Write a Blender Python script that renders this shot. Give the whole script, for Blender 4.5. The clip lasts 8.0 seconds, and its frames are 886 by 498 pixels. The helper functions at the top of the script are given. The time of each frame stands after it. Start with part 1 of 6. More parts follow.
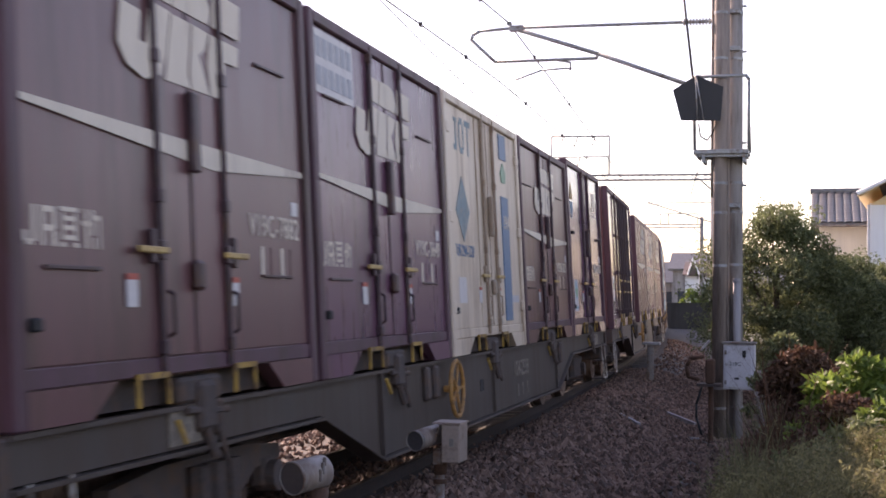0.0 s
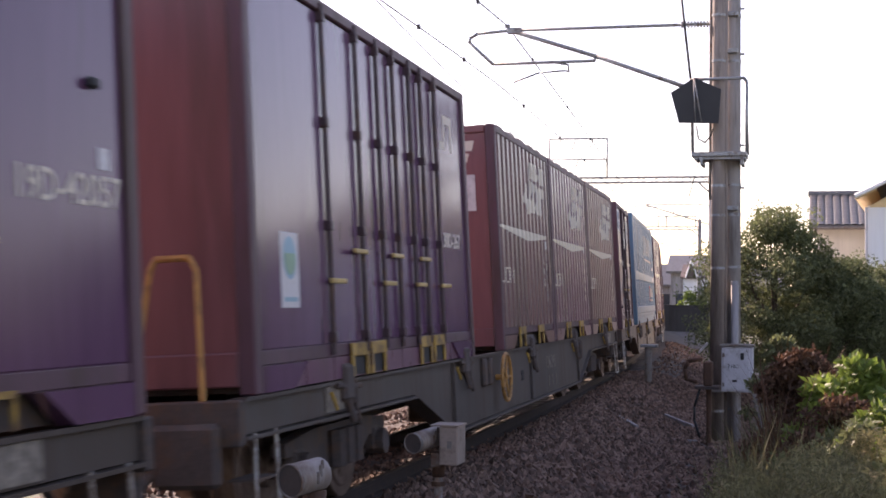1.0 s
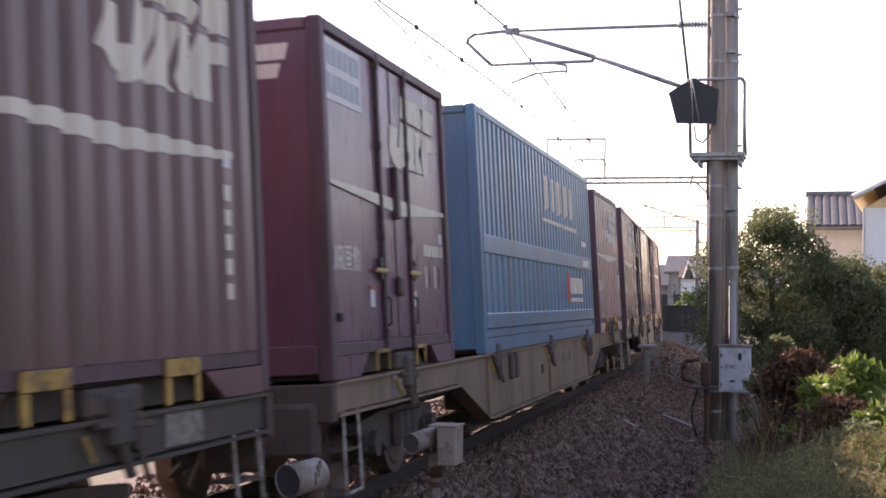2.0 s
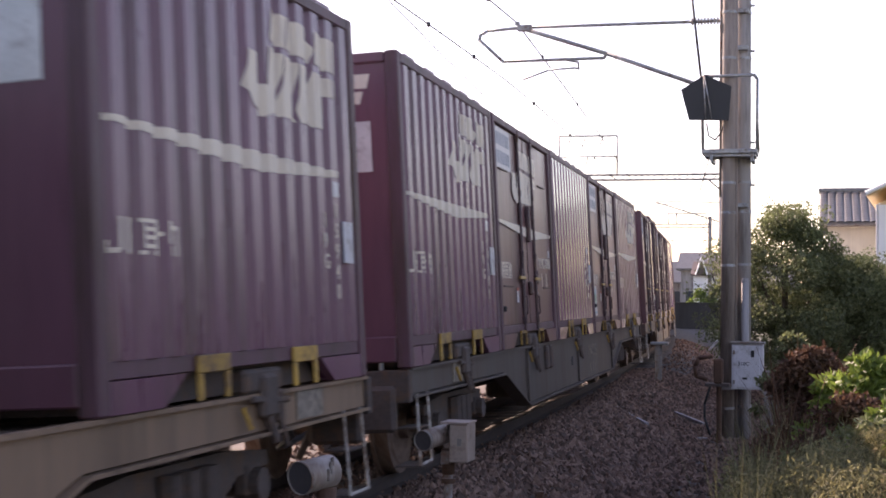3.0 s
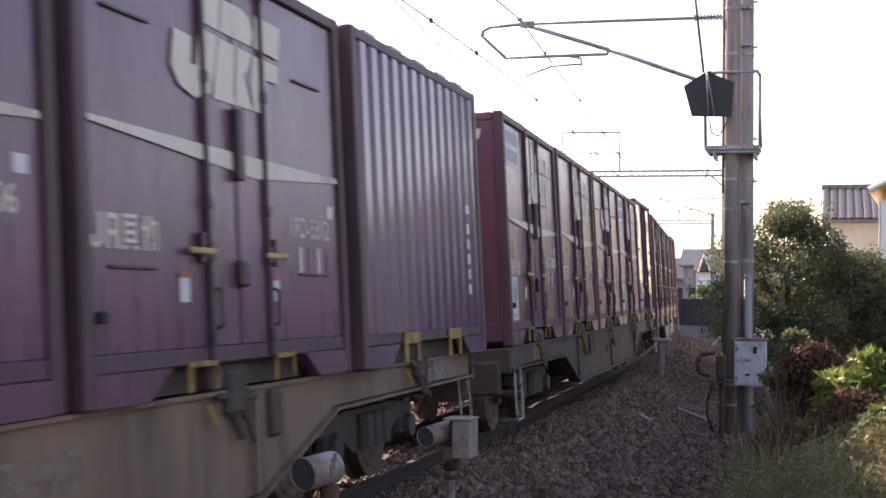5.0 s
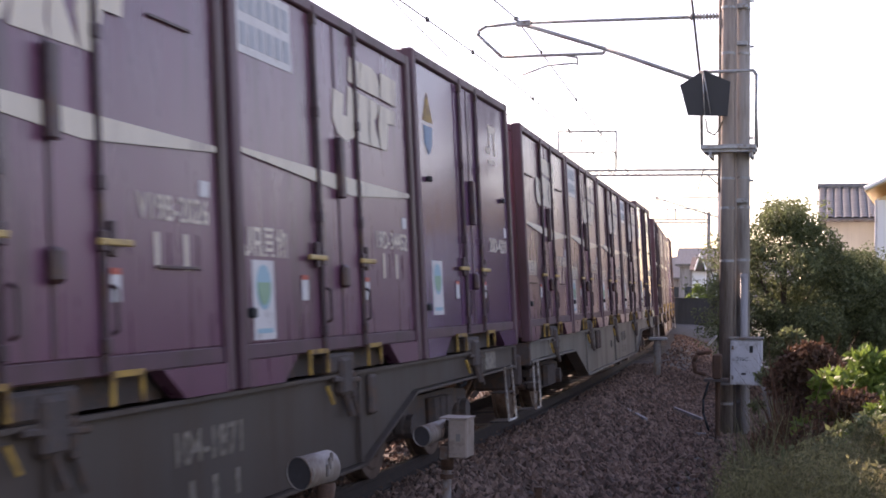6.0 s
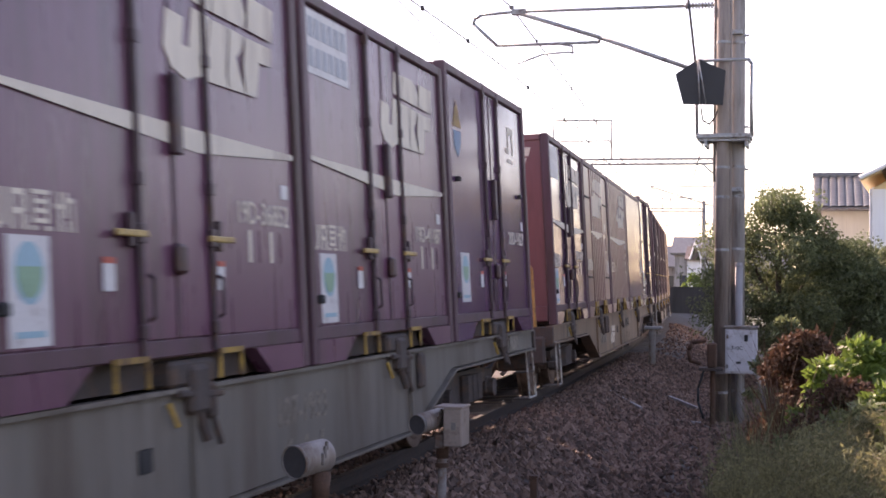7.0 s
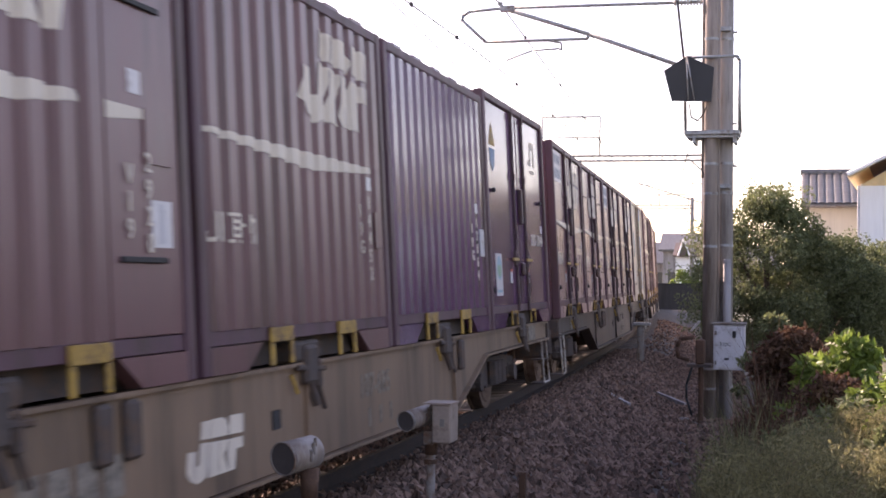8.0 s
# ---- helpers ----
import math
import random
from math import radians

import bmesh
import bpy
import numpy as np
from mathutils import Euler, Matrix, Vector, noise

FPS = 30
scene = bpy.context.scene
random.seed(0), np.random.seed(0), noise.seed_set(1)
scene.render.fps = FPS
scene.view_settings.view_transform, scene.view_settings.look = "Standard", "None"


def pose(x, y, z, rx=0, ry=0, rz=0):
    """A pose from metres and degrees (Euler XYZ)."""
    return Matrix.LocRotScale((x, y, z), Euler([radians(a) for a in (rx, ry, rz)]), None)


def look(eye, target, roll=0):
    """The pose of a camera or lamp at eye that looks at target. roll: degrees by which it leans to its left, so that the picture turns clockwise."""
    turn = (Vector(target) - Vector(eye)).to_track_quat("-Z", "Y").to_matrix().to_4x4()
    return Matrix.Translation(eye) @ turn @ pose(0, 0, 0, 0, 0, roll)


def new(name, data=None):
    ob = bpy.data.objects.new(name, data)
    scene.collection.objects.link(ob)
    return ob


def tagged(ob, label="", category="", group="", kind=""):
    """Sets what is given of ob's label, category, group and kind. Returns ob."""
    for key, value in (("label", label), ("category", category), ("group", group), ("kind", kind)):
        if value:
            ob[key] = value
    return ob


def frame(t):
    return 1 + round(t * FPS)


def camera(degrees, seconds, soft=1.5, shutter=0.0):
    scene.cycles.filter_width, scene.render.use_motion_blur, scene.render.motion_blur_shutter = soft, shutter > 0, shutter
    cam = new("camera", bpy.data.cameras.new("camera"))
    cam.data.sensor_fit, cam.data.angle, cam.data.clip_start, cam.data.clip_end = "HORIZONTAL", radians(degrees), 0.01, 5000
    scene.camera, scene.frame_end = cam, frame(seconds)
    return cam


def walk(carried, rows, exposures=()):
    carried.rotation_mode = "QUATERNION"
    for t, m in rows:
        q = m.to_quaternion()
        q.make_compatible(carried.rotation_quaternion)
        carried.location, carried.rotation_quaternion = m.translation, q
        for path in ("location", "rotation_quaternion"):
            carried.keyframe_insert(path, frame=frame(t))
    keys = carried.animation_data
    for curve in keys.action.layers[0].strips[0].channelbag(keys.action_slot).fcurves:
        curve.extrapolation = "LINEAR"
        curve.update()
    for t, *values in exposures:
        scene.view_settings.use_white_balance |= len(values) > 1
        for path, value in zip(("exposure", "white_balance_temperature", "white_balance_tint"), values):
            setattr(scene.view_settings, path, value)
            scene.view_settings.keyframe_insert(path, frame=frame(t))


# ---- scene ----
# ---- camera ----
EYE = (0.0, 0.0, 1.623)
cam = camera(34.58, 8.0, soft=1.7, shutter=0.12)


def aim(yaw, pitch, roll=-0.5):
    return pose(*EYE, 90 + pitch, roll, yaw)


walk(cam, [(0.0, aim(14.952, 1.897)), (0.5, aim(15.004, 1.915)), (1.0, aim(14.872, 1.995)),
           (1.5, aim(14.702, 2.034)), (2.8, aim(15.157, 1.908)), (3.0, aim(15.271, 1.886)), (3.5, aim(15.407, 1.897)),
           (4.0, aim(15.339, 1.840)), (4.5, aim(15.407, 1.760)), (6.0, aim(15.225, 1.704)),
           (6.5, aim(15.157, 1.510)), (7.0, aim(15.032, 1.260)), (7.5, aim(14.827, 1.078)), (8.0, aim(14.577, 1.123))],
     exposures=((0.0, 1.23, 7800, 35), (4.0, 1.3, 7800, 35), (6.0, 1.4, 7800, 35), (8.0, 1.53, 7950, 36)))

# ---- world, sun, exposure ----
SUN_AZ, SUN_EL = radians(50), radians(31.5)
world = bpy.data.worlds.new("sky")
scene.world = world
world.use_nodes = True
wn = world.node_tree.nodes
sky = wn.new("ShaderNodeTexSky")
sky.sky_type, sky.sun_disc = "NISHITA", False
sky.sun_elevation, sky.sun_rotation = SUN_EL, -SUN_AZ
sky.dust_density, sky.air_density = 0.7, 1.0
wn["Background"].inputs["Strength"].default_value = 0.15
world.node_tree.links.new(sky.outputs[0], wn["Background"].inputs["Color"])
sun_dir = Vector((-math.sin(SUN_AZ) * math.cos(SUN_EL), math.cos(SUN_AZ) * math.cos(SUN_EL), math.sin(SUN_EL)))
sun = new("sun", bpy.data.lights.new("sun", "SUN"))
sun.data.energy, sun.data.angle, sun.data.color = 5.0, radians(0.6), (1.0, 0.93, 0.82)
sun.matrix_world = look(sun_dir * 50, (0, 0, 0))

# ---- materials ----


def mat(name, col, rough=0.6, metal=0.0, vary=0.25, scale=3.0, grime=None, grime_amt=0.0, bump=0.0, bump_scale=60.0,
        piece=0.0, streak=False, trans=0.0, island=0.0):
    """Base colour varied at two scales, with dirt of its own colour and a fine relief."""
    m = bpy.data.materials.new(name)
    m.use_nodes = True
    nt = m.node_tree
    n, ln = nt.nodes, nt.links
    b = n["Principled BSDF"]
    b.inputs["Metallic"].default_value = metal
    tc = n.new("ShaderNodeTexCoord")
    src = tc.outputs["Object"]
    if streak:
        mp = n.new("ShaderNodeMapping")
        mp.inputs["Scale"].default_value = (1, 1, 0.12)
        ln.new(src, mp.inputs["Vector"])
        src = mp.outputs[0]
    big = n.new("ShaderNodeTexNoise")
    big.inputs["Scale"].default_value, big.inputs["Detail"].default_value = scale, 4
    fine = n.new("ShaderNodeTexNoise")
    fine.inputs["Scale"].default_value, fine.inputs["Detail"].default_value = scale * 9, 5
    ln.new(src, big.inputs["Vector"])
    ln.new(src, fine.inputs["Vector"])
    mx = n.new("ShaderNodeMix")
    mx.data_type = "RGBA"
    mx.inputs[6].default_value = (*[c * (1 - vary) for c in col], 1)
    mx.inputs[7].default_value = (*[min(1, c * (1 + vary)) for c in col], 1)
    avg = n.new("ShaderNodeMath")
    avg.operation = "MULTIPLY_ADD"
    avg.inputs[1].default_value = 0.5
    half = n.new("ShaderNodeMath")
    half.operation = "MULTIPLY"
    half.inputs[1].default_value = 0.5
    ln.new(fine.outputs[0], half.inputs[0])
    ln.new(big.outputs[0], avg.inputs[0])
    ln.new(half.outputs[0], avg.inputs[2])
    st = n.new("ShaderNodeMapRange")
    st.inputs[1].default_value, st.inputs[2].default_value = 0.32, 0.68
    ln.new(avg.outputs[0], st.inputs[0])
    fac = st.outputs[0]
    for amount, kind in ((piece, "ShaderNodeObjectInfo"), (island, "ShaderNodeNewGeometry")):
        if amount:
            inf = n.new(kind)
            mul = n.new("ShaderNodeMath")
            mul.operation = "MULTIPLY_ADD"
            mul.inputs[1].default_value, mul.inputs[2].default_value = amount, -amount / 2
            ln.new(inf.outputs["Random" if kind.endswith("Info") else "Random Per Island"], mul.inputs[0])
            add = n.new("ShaderNodeMath")
            add.operation = "ADD"
            ln.new(fac, add.inputs[0])
            ln.new(mul.outputs[0], add.inputs[1])
            fac = add.outputs[0]
    ln.new(fac, mx.inputs[0])
    out = mx.outputs[2]
    if grime:
        gn = n.new("ShaderNodeTexNoise")
        gn.inputs["Scale"].default_value, gn.inputs["Detail"].default_value = scale * 1.7, 8
        gn.inputs["Roughness"].default_value = 0.7
        ln.new(src, gn.inputs["Vector"])
        gr = n.new("ShaderNodeMapRange")
        gr.inputs[1].default_value, gr.inputs[2].default_value = 0.62 - grime_amt * 0.35, 0.74 - grime_amt * 0.2
        ln.new(gn.outputs[0], gr.inputs[0])
        g2 = n.new("ShaderNodeMix")
        g2.data_type = "RGBA"
        g2.inputs[7].default_value = (*grime, 1)
        ln.new(out, g2.inputs[6])
        ln.new(gr.outputs[0], g2.inputs[0])
        out = g2.outputs[2]
    ln.new(out, b.inputs["Base Color"])
    rg = n.new("ShaderNodeMapRange")
    rg.inputs[3].default_value, rg.inputs[4].default_value = max(0.02, rough - 0.12), min(1, rough + 0.12)
    ln.new(fine.outputs[0], rg.inputs[0])
    ln.new(rg.outputs[0], b.inputs["Roughness"])
    if bump:
        bn = n.new("ShaderNodeTexNoise")
        bn.inputs["Scale"].default_value, bn.inputs["Detail"].default_value = bump_scale, 4
        ln.new(tc.outputs["Object"], bn.inputs["Vector"])
        bp = n.new("ShaderNodeBump")
        bp.inputs["Strength"].default_value, bp.inputs["Distance"].default_value = bump, 0.01
        ln.new(bn.outputs[0], bp.inputs["Height"])
        ln.new(bp.outputs[0], b.inputs["Normal"])
    if trans:
        b.inputs["Transmission Weight"].default_value = 0.0
        tl = n.new("ShaderNodeBsdfTranslucent")
        ms = n.new("ShaderNodeMixShader")
        ms.inputs[0].default_value = trans
        ln.new(out, tl.inputs["Color"])
        ln.new(b.outputs[0], ms.inputs[1])
        ln.new(tl.outputs[0], ms.inputs[2])
        ln.new(ms.outputs[0], n["Material Output"].inputs["Surface"])
    return m


PURPLE = mat("purple_paint", (0.152, 0.062, 0.102), 0.3, vary=0.18, scale=1.3, grime=(0.075, 0.043, 0.046), grime_amt=0.3, streak=True, piece=0.35)
BROWNED = mat("browned_purple_paint", (0.155, 0.07, 0.074), 0.36, vary=0.18, scale=1.3, grime=(0.085, 0.046, 0.04), grime_amt=0.35, streak=True, piece=0.3)
VIOLET = mat("violet_paint", (0.125, 0.056, 0.112), 0.16, vary=0.14, scale=1.3, grime=(0.08, 0.047, 0.056), grime_amt=0.2, streak=True, piece=0.25)
WINE = mat("wine_paint", (0.185, 0.07, 0.076), 0.4, vary=0.2, scale=1.2, grime=(0.09, 0.045, 0.044), grime_amt=0.3, streak=True, piece=0.3)
PLUM = mat("plum_paint", (0.135, 0.055, 0.08), 0.4, vary=0.2, scale=1.2, grime=(0.075, 0.04, 0.045), grime_amt=0.3, streak=True, piece=0.3)
# rod paint darkened to carry the shadows along rods and door seams
PURPLE_ROD = mat("rod_paint", (0.06, 0.032, 0.038), 0.5, vary=0.3, scale=4, grime=(0.09, 0.04, 0.02), grime_amt=0.3)
EDGE = mat("edge_paint", (0.1, 0.045, 0.062), 0.55, vary=0.25, scale=2.5, grime=(0.06, 0.03, 0.026), grime_amt=0.4, streak=True)
POLE_BROWN = mat("pole_brown_grey", (0.27, 0.225, 0.2), 0.85, vary=0.2, scale=2.0, grime=(0.1, 0.075, 0.06), grime_amt=0.4, streak=True, bump=0.4)
WHITE = mat("white_marking", (0.68, 0.6, 0.5), 0.6, vary=0.1, scale=2, grime=(0.36, 0.28, 0.25), grime_amt=0.25, streak=True)
CREAM = mat("cream_paint", (0.64, 0.53, 0.42), 0.45, vary=0.1, scale=1.5, grime=(0.33, 0.22, 0.14), grime_amt=0.4, streak=True)
CREAM_ROD = mat("cream_rod_paint", (0.36, 0.28, 0.21), 0.5, vary=0.25, scale=5, grime=(0.2, 0.11, 0.06), grime_amt=0.5, streak=True)
PLACARD = mat("placard_white", (0.6, 0.58, 0.58), 0.5, vary=0.12, scale=5, grime=(0.4, 0.36, 0.36), grime_amt=0.2)
FADED = mat("faded_marking", (0.25, 0.215, 0.175), 0.7, vary=0.3, scale=9, grime=(0.1, 0.08, 0.065), grime_amt=0.5)
NOTICE_INK = mat("notice_ink", (0.36, 0.38, 0.42), 0.6, vary=0.15, scale=9)
ECO_GREEN = mat("label_green", (0.2, 0.36, 0.24), 0.5, vary=0.15, scale=6)
ECO_BLUE = mat("label_blue", (0.24, 0.42, 0.5), 0.5, vary=0.15, scale=6)
MARK_BLUE = mat("marking_blue", (0.09, 0.18, 0.3), 0.5, vary=0.15, scale=4)
MARK_TEAL = mat("marking_teal", (0.13, 0.22, 0.26), 0.55, vary=0.25, scale=7, grime=(0.3, 0.27, 0.23), grime_amt=0.3)
RED_TAG = mat("tag_red", (0.5, 0.09, 0.06), 0.5, vary=0.15, scale=6)
BLUE = mat("blue_paint", (0.06, 0.165, 0.26), 0.4, vary=0.15, scale=1.2, grime=(0.09, 0.11, 0.12), grime_amt=0.3, streak=True)
YELLOW = mat("yellow_paint", (0.42, 0.25, 0.05), 0.6, vary=0.3, scale=5, grime=(0.12, 0.065, 0.035), grime_amt=0.55, piece=0.6)
ORANGE = mat("orange_rail_paint", (0.45, 0.22, 0.06), 0.55, vary=0.22, scale=5, grime=(0.17, 0.09, 0.04), grime_amt=0.35)
BRASS = mat("latch_paint", (0.5, 0.34, 0.12), 0.5, vary=0.25, scale=9, grime=(0.2, 0.1, 0.04), grime_amt=0.4)
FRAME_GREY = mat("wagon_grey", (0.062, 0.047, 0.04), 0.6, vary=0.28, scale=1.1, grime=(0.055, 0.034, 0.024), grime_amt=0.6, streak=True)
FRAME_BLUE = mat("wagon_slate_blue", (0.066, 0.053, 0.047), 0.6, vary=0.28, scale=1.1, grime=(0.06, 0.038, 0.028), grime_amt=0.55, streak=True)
FRAME_TAN = mat("wagon_tan", (0.215, 0.138, 0.09), 0.6, vary=0.2, scale=1.1, grime=(0.1, 0.064, 0.042), grime_amt=0.4, streak=True)
FRAME_PALE = mat("wagon_pale_grey", (0.15, 0.132, 0.112), 0.6, vary=0.2, scale=1.1, grime=(0.085, 0.06, 0.044), grime_amt=0.45, streak=True)
UNDER = mat("underframe_rust", (0.068, 0.052, 0.047), 0.8, vary=0.4, scale=4, grime=(0.11, 0.062, 0.038), grime_amt=0.4, bump=0.3)
BLACK = mat("black_rubber", (0.02, 0.02, 0.022), 0.7, vary=0.3, scale=6)
STEEL = mat("wheel_steel", (0.2, 0.14, 0.11), 0.55, metal=0.4, vary=0.3, scale=6, grime=(0.1, 0.05, 0.03), grime_amt=0.5)
RAIL_TOP = mat("rail_steel", (0.035, 0.024, 0.02), 0.85, vary=0.3, scale=8, grime=(0.05, 0.03, 0.022), grime_amt=0.6)
STEP_WHITE = mat("step_white", (0.5, 0.49, 0.46), 0.5, vary=0.15, scale=6, grime=(0.18, 0.12, 0.09), grime_amt=0.6)
CONCRETE = mat("pole_concrete", (0.31, 0.29, 0.28), 0.85, vary=0.2, scale=2.0, grime=(0.12, 0.1, 0.09), grime_amt=0.35, streak=True, bump=0.4)
GALV = mat("galvanised_steel", (0.3, 0.31, 0.32), 0.5, metal=0.5, vary=0.2, scale=5, grime=(0.16, 0.12, 0.1), grime_amt=0.3)
DARK_BOARD = mat("black_board", (0.02, 0.022, 0.026), 0.6, vary=0.2, scale=4)
BOX_GREY = mat("cabinet_grey", (0.5, 0.5, 0.53), 0.5, vary=0.1, scale=3, grime=(0.25, 0.22, 0.2), grime_amt=0.25)
BOX_BEIGE = mat("sensor_beige", (0.3, 0.235, 0.2), 0.55, vary=0.14, scale=5, grime=(0.17, 0.12, 0.095), grime_amt=0.35)
LENS_WHITE = mat("sensor_white", (0.27, 0.235, 0.215), 0.5, vary=0.18, scale=3, grime=(0.16, 0.1, 0.07), grime_amt=0.35, streak=True)
CONDUIT = mat("conduit_grey", (0.3, 0.285, 0.285), 0.65, vary=0.12, scale=3, grime=(0.18, 0.16, 0.15), grime_amt=0.35, streak=True)
ROOF_BROWN = mat("roof_brown", (0.13, 0.095, 0.085), 0.6, vary=0.25, scale=2)
# far wall grey, lowered so that the colour holds the shade beyond the curve
FENCE = mat("fence_shaded_grey", (0.06, 0.056, 0.054), 0.9, vary=0.3, scale=0.8, grime=(0.04, 0.036, 0.033), grime_amt=0.4, streak=True)
LENS_SHADE = mat("lens_and_hood_shade", (0.07, 0.066, 0.07), 0.2, vary=0.1, scale=4)
POST_GREY = mat("post_weathered", (0.2, 0.18, 0.165), 0.8, vary=0.3, scale=6, grime=(0.14, 0.07, 0.04), grime_amt=0.4)
RUSTY = mat("rusty_iron", (0.085, 0.042, 0.025), 0.8, vary=0.4, scale=8, grime=(0.08, 0.04, 0.025), grime_amt=0.4, bump=0.4)
BALLAST = mat("ballast_bed", (0.07, 0.052, 0.044), 0.95, vary=0.5, scale=9, grime=(0.045, 0.036, 0.032), grime_amt=0.5, bump=1.0, bump_scale=30)
STONE = mat("ballast_stone", (0.16, 0.1, 0.075), 0.9, vary=0.55, scale=9, grime=(0.11, 0.05, 0.032), grime_amt=0.35, bump=0.4, bump_scale=70, island=1.6)
SOIL = mat("soil", (0.055, 0.055, 0.034), 0.95, vary=0.4, scale=0.7, grime=(0.05, 0.07, 0.025), grime_amt=0.5, bump=0.8, bump_scale=12)
PATH = mat("cess_gravel", (0.09, 0.076, 0.07), 0.95, vary=0.4, scale=7, grime=(0.06, 0.052, 0.048), grime_amt=0.45, bump=0.9, bump_scale=40)
SLEEPER = mat("sleeper_concrete", (0.17, 0.14, 0.12), 0.9, vary=0.25, scale=5, grime=(0.13, 0.08, 0.06), grime_amt=0.5)
LEAF_DARK = mat("leaf_dark", (0.145, 0.17, 0.078), 0.6, vary=0.35, scale=1.2, island=1.3, trans=0.4)
# for the unseen added trees only; dark so that they reflect little in the containers
LEAF_SCREEN = mat("leaf_screen_dark", (0.05, 0.06, 0.03), 0.7, vary=0.35, scale=1.2, island=1.3, trans=0.15)
LEAF_LIGHT = mat("leaf_light", (0.15, 0.22, 0.045), 0.5, vary=0.3, scale=1.5, island=1.3, trans=0.45)
LEAF_BROWN = mat("leaf_brown", (0.115, 0.06, 0.036), 0.8, vary=0.35, scale=2.0, island=1.5, trans=0.25)
GRASS = mat("grass_blade", (0.145, 0.138, 0.068), 0.75, vary=0.3, scale=1.5, island=1.5, trans=0.4)
OLIVE = mat("grass_leaf_olive", (0.185, 0.175, 0.085), 0.8, vary=0.35, scale=2.0, island=1.5, trans=0.45)
PLUME = mat("grass_plume", (0.2, 0.165, 0.092), 0.9, vary=0.3, scale=2.5, island=1.4, trans=0.5)
BARK = mat("bark", (0.08, 0.06, 0.045), 0.9, vary=0.35, scale=8, bump=0.6)
PLASTER = mat("plaster_cream", (0.62, 0.57, 0.48), 0.8, vary=0.08, scale=1.0, grime=(0.45, 0.4, 0.33), grime_amt=0.25, streak=True)
PLASTER_WHITE = mat("plaster_white", (0.82, 0.82, 0.82), 0.8, vary=0.06, scale=1.0, grime=(0.5, 0.5, 0.5), grime_amt=0.2, streak=True)
# tan wood with the bounced light under the eaves put into its colour
EAVE_WOOD = mat("eave_wood_bright", (0.75, 0.55, 0.3), 0.7, vary=0.15, scale=4)
TILE = mat("roof_tile", (0.13, 0.125, 0.125), 0.35, vary=0.3, scale=3, grime=(0.09, 0.075, 0.06), grime_amt=0.3, piece=0.7)
WINDOW = mat("window_glass", (0.05, 0.06, 0.07), 0.1, vary=0.1, scale=3)
HILL = mat("far_hill", (0.09, 0.11, 0.1), 0.95, vary=0.25, scale=0.05)
WIRE = mat("wire_dark", (0.06, 0.06, 0.065), 0.6, metal=0.3, vary=0.2, scale=8)

# ---- mesh helpers ----


def box(bm, x0, x1, y0, y1, z0, z1, bevel=0.0):
    r = bmesh.ops.create_cube(bm, size=1.0, matrix=Matrix.LocRotScale(
        ((x0 + x1) / 2, (y0 + y1) / 2, (z0 + z1) / 2), None, (abs(x1 - x0), abs(y1 - y0), abs(z1 - z0))))
    if bevel:
        es = list({e for v in r["verts"] for e in v.link_edges})
        bmesh.ops.bevel(bm, geom=es, offset=bevel, segments=1, affect="EDGES")
    return bm


def tube(bm, p, q, r, seg=8, r2=None):
    p, q = Vector(p), Vector(q)
    d = q - p
    m = Matrix.Translation((p + q) / 2) @ d.to_track_quat("Z", "Y").to_matrix().to_4x4()
    bmesh.ops.create_cone(bm, cap_ends=True, segments=seg, radius1=r, radius2=r if r2 is None else r2, depth=d.length, matrix=m)
    return bm


def pipe(bm, pts, r, seg=6):
    for a, b in zip(pts, pts[1:]):
        tube(bm, a, b, r, seg)
    for a in pts[1:-1]:
        bmesh.ops.create_icosphere(bm, subdivisions=1, radius=r * 1.02, matrix=Matrix.Translation(a))
    return bm


def prism(bm, outline, x0, x1):
    """An outline in y, z made solid from x0 to x1."""
    a = [bm.verts.new((x0, y, z)) for y, z in outline]
    b = [bm.verts.new((x1, y, z)) for y, z in outline]
    bm.faces.new(a)
    bm.faces.new(b[::-1])
    for i in range(len(a)):
        j = (i + 1) % len(a)
        bm.faces.new((a[j], a[i], b[i], b[j]))
    bmesh.ops.recalc_face_normals(bm, faces=bm.faces[:])
    return bm


def finish(bm, name, material, smooth=False):
    me = bpy.data.meshes.new(name)
    bm.to_mesh(me)
    bm.free()
    me.materials.append(material)
    if smooth:
        for p in me.polygons:
            p.use_smooth = True
    return me


def part(name, bm, material, parent, label="", smooth=False):
    """Links a bmesh, or a finished mesh, as one mesh object under a thing or part."""
    me = bm if isinstance(bm, bpy.types.Mesh) else finish(bm, name, material, smooth)
    ob = new(name, me)
    ob.parent = parent
    if label:
        ob["label"] = label
    return ob


def raw(name, verts, faces, material, smooth=False):
    me = bpy.data.meshes.new(name)
    me.from_pydata(verts, [], faces)
    me.materials.append(material)
    if smooth:
        me.polygons.foreach_set("use_smooth", [True] * len(me.polygons))
    return me


CACHE = {}


def shared(key, make, material, smooth=False):
    """One mesh for all pieces that are alike."""
    key = (key, material.name)
    if key not in CACHE:
        CACHE[key] = finish(make(bmesh.new()), key[0] if isinstance(key[0], str) else key[0][0], material, smooth)
    return CACHE[key]


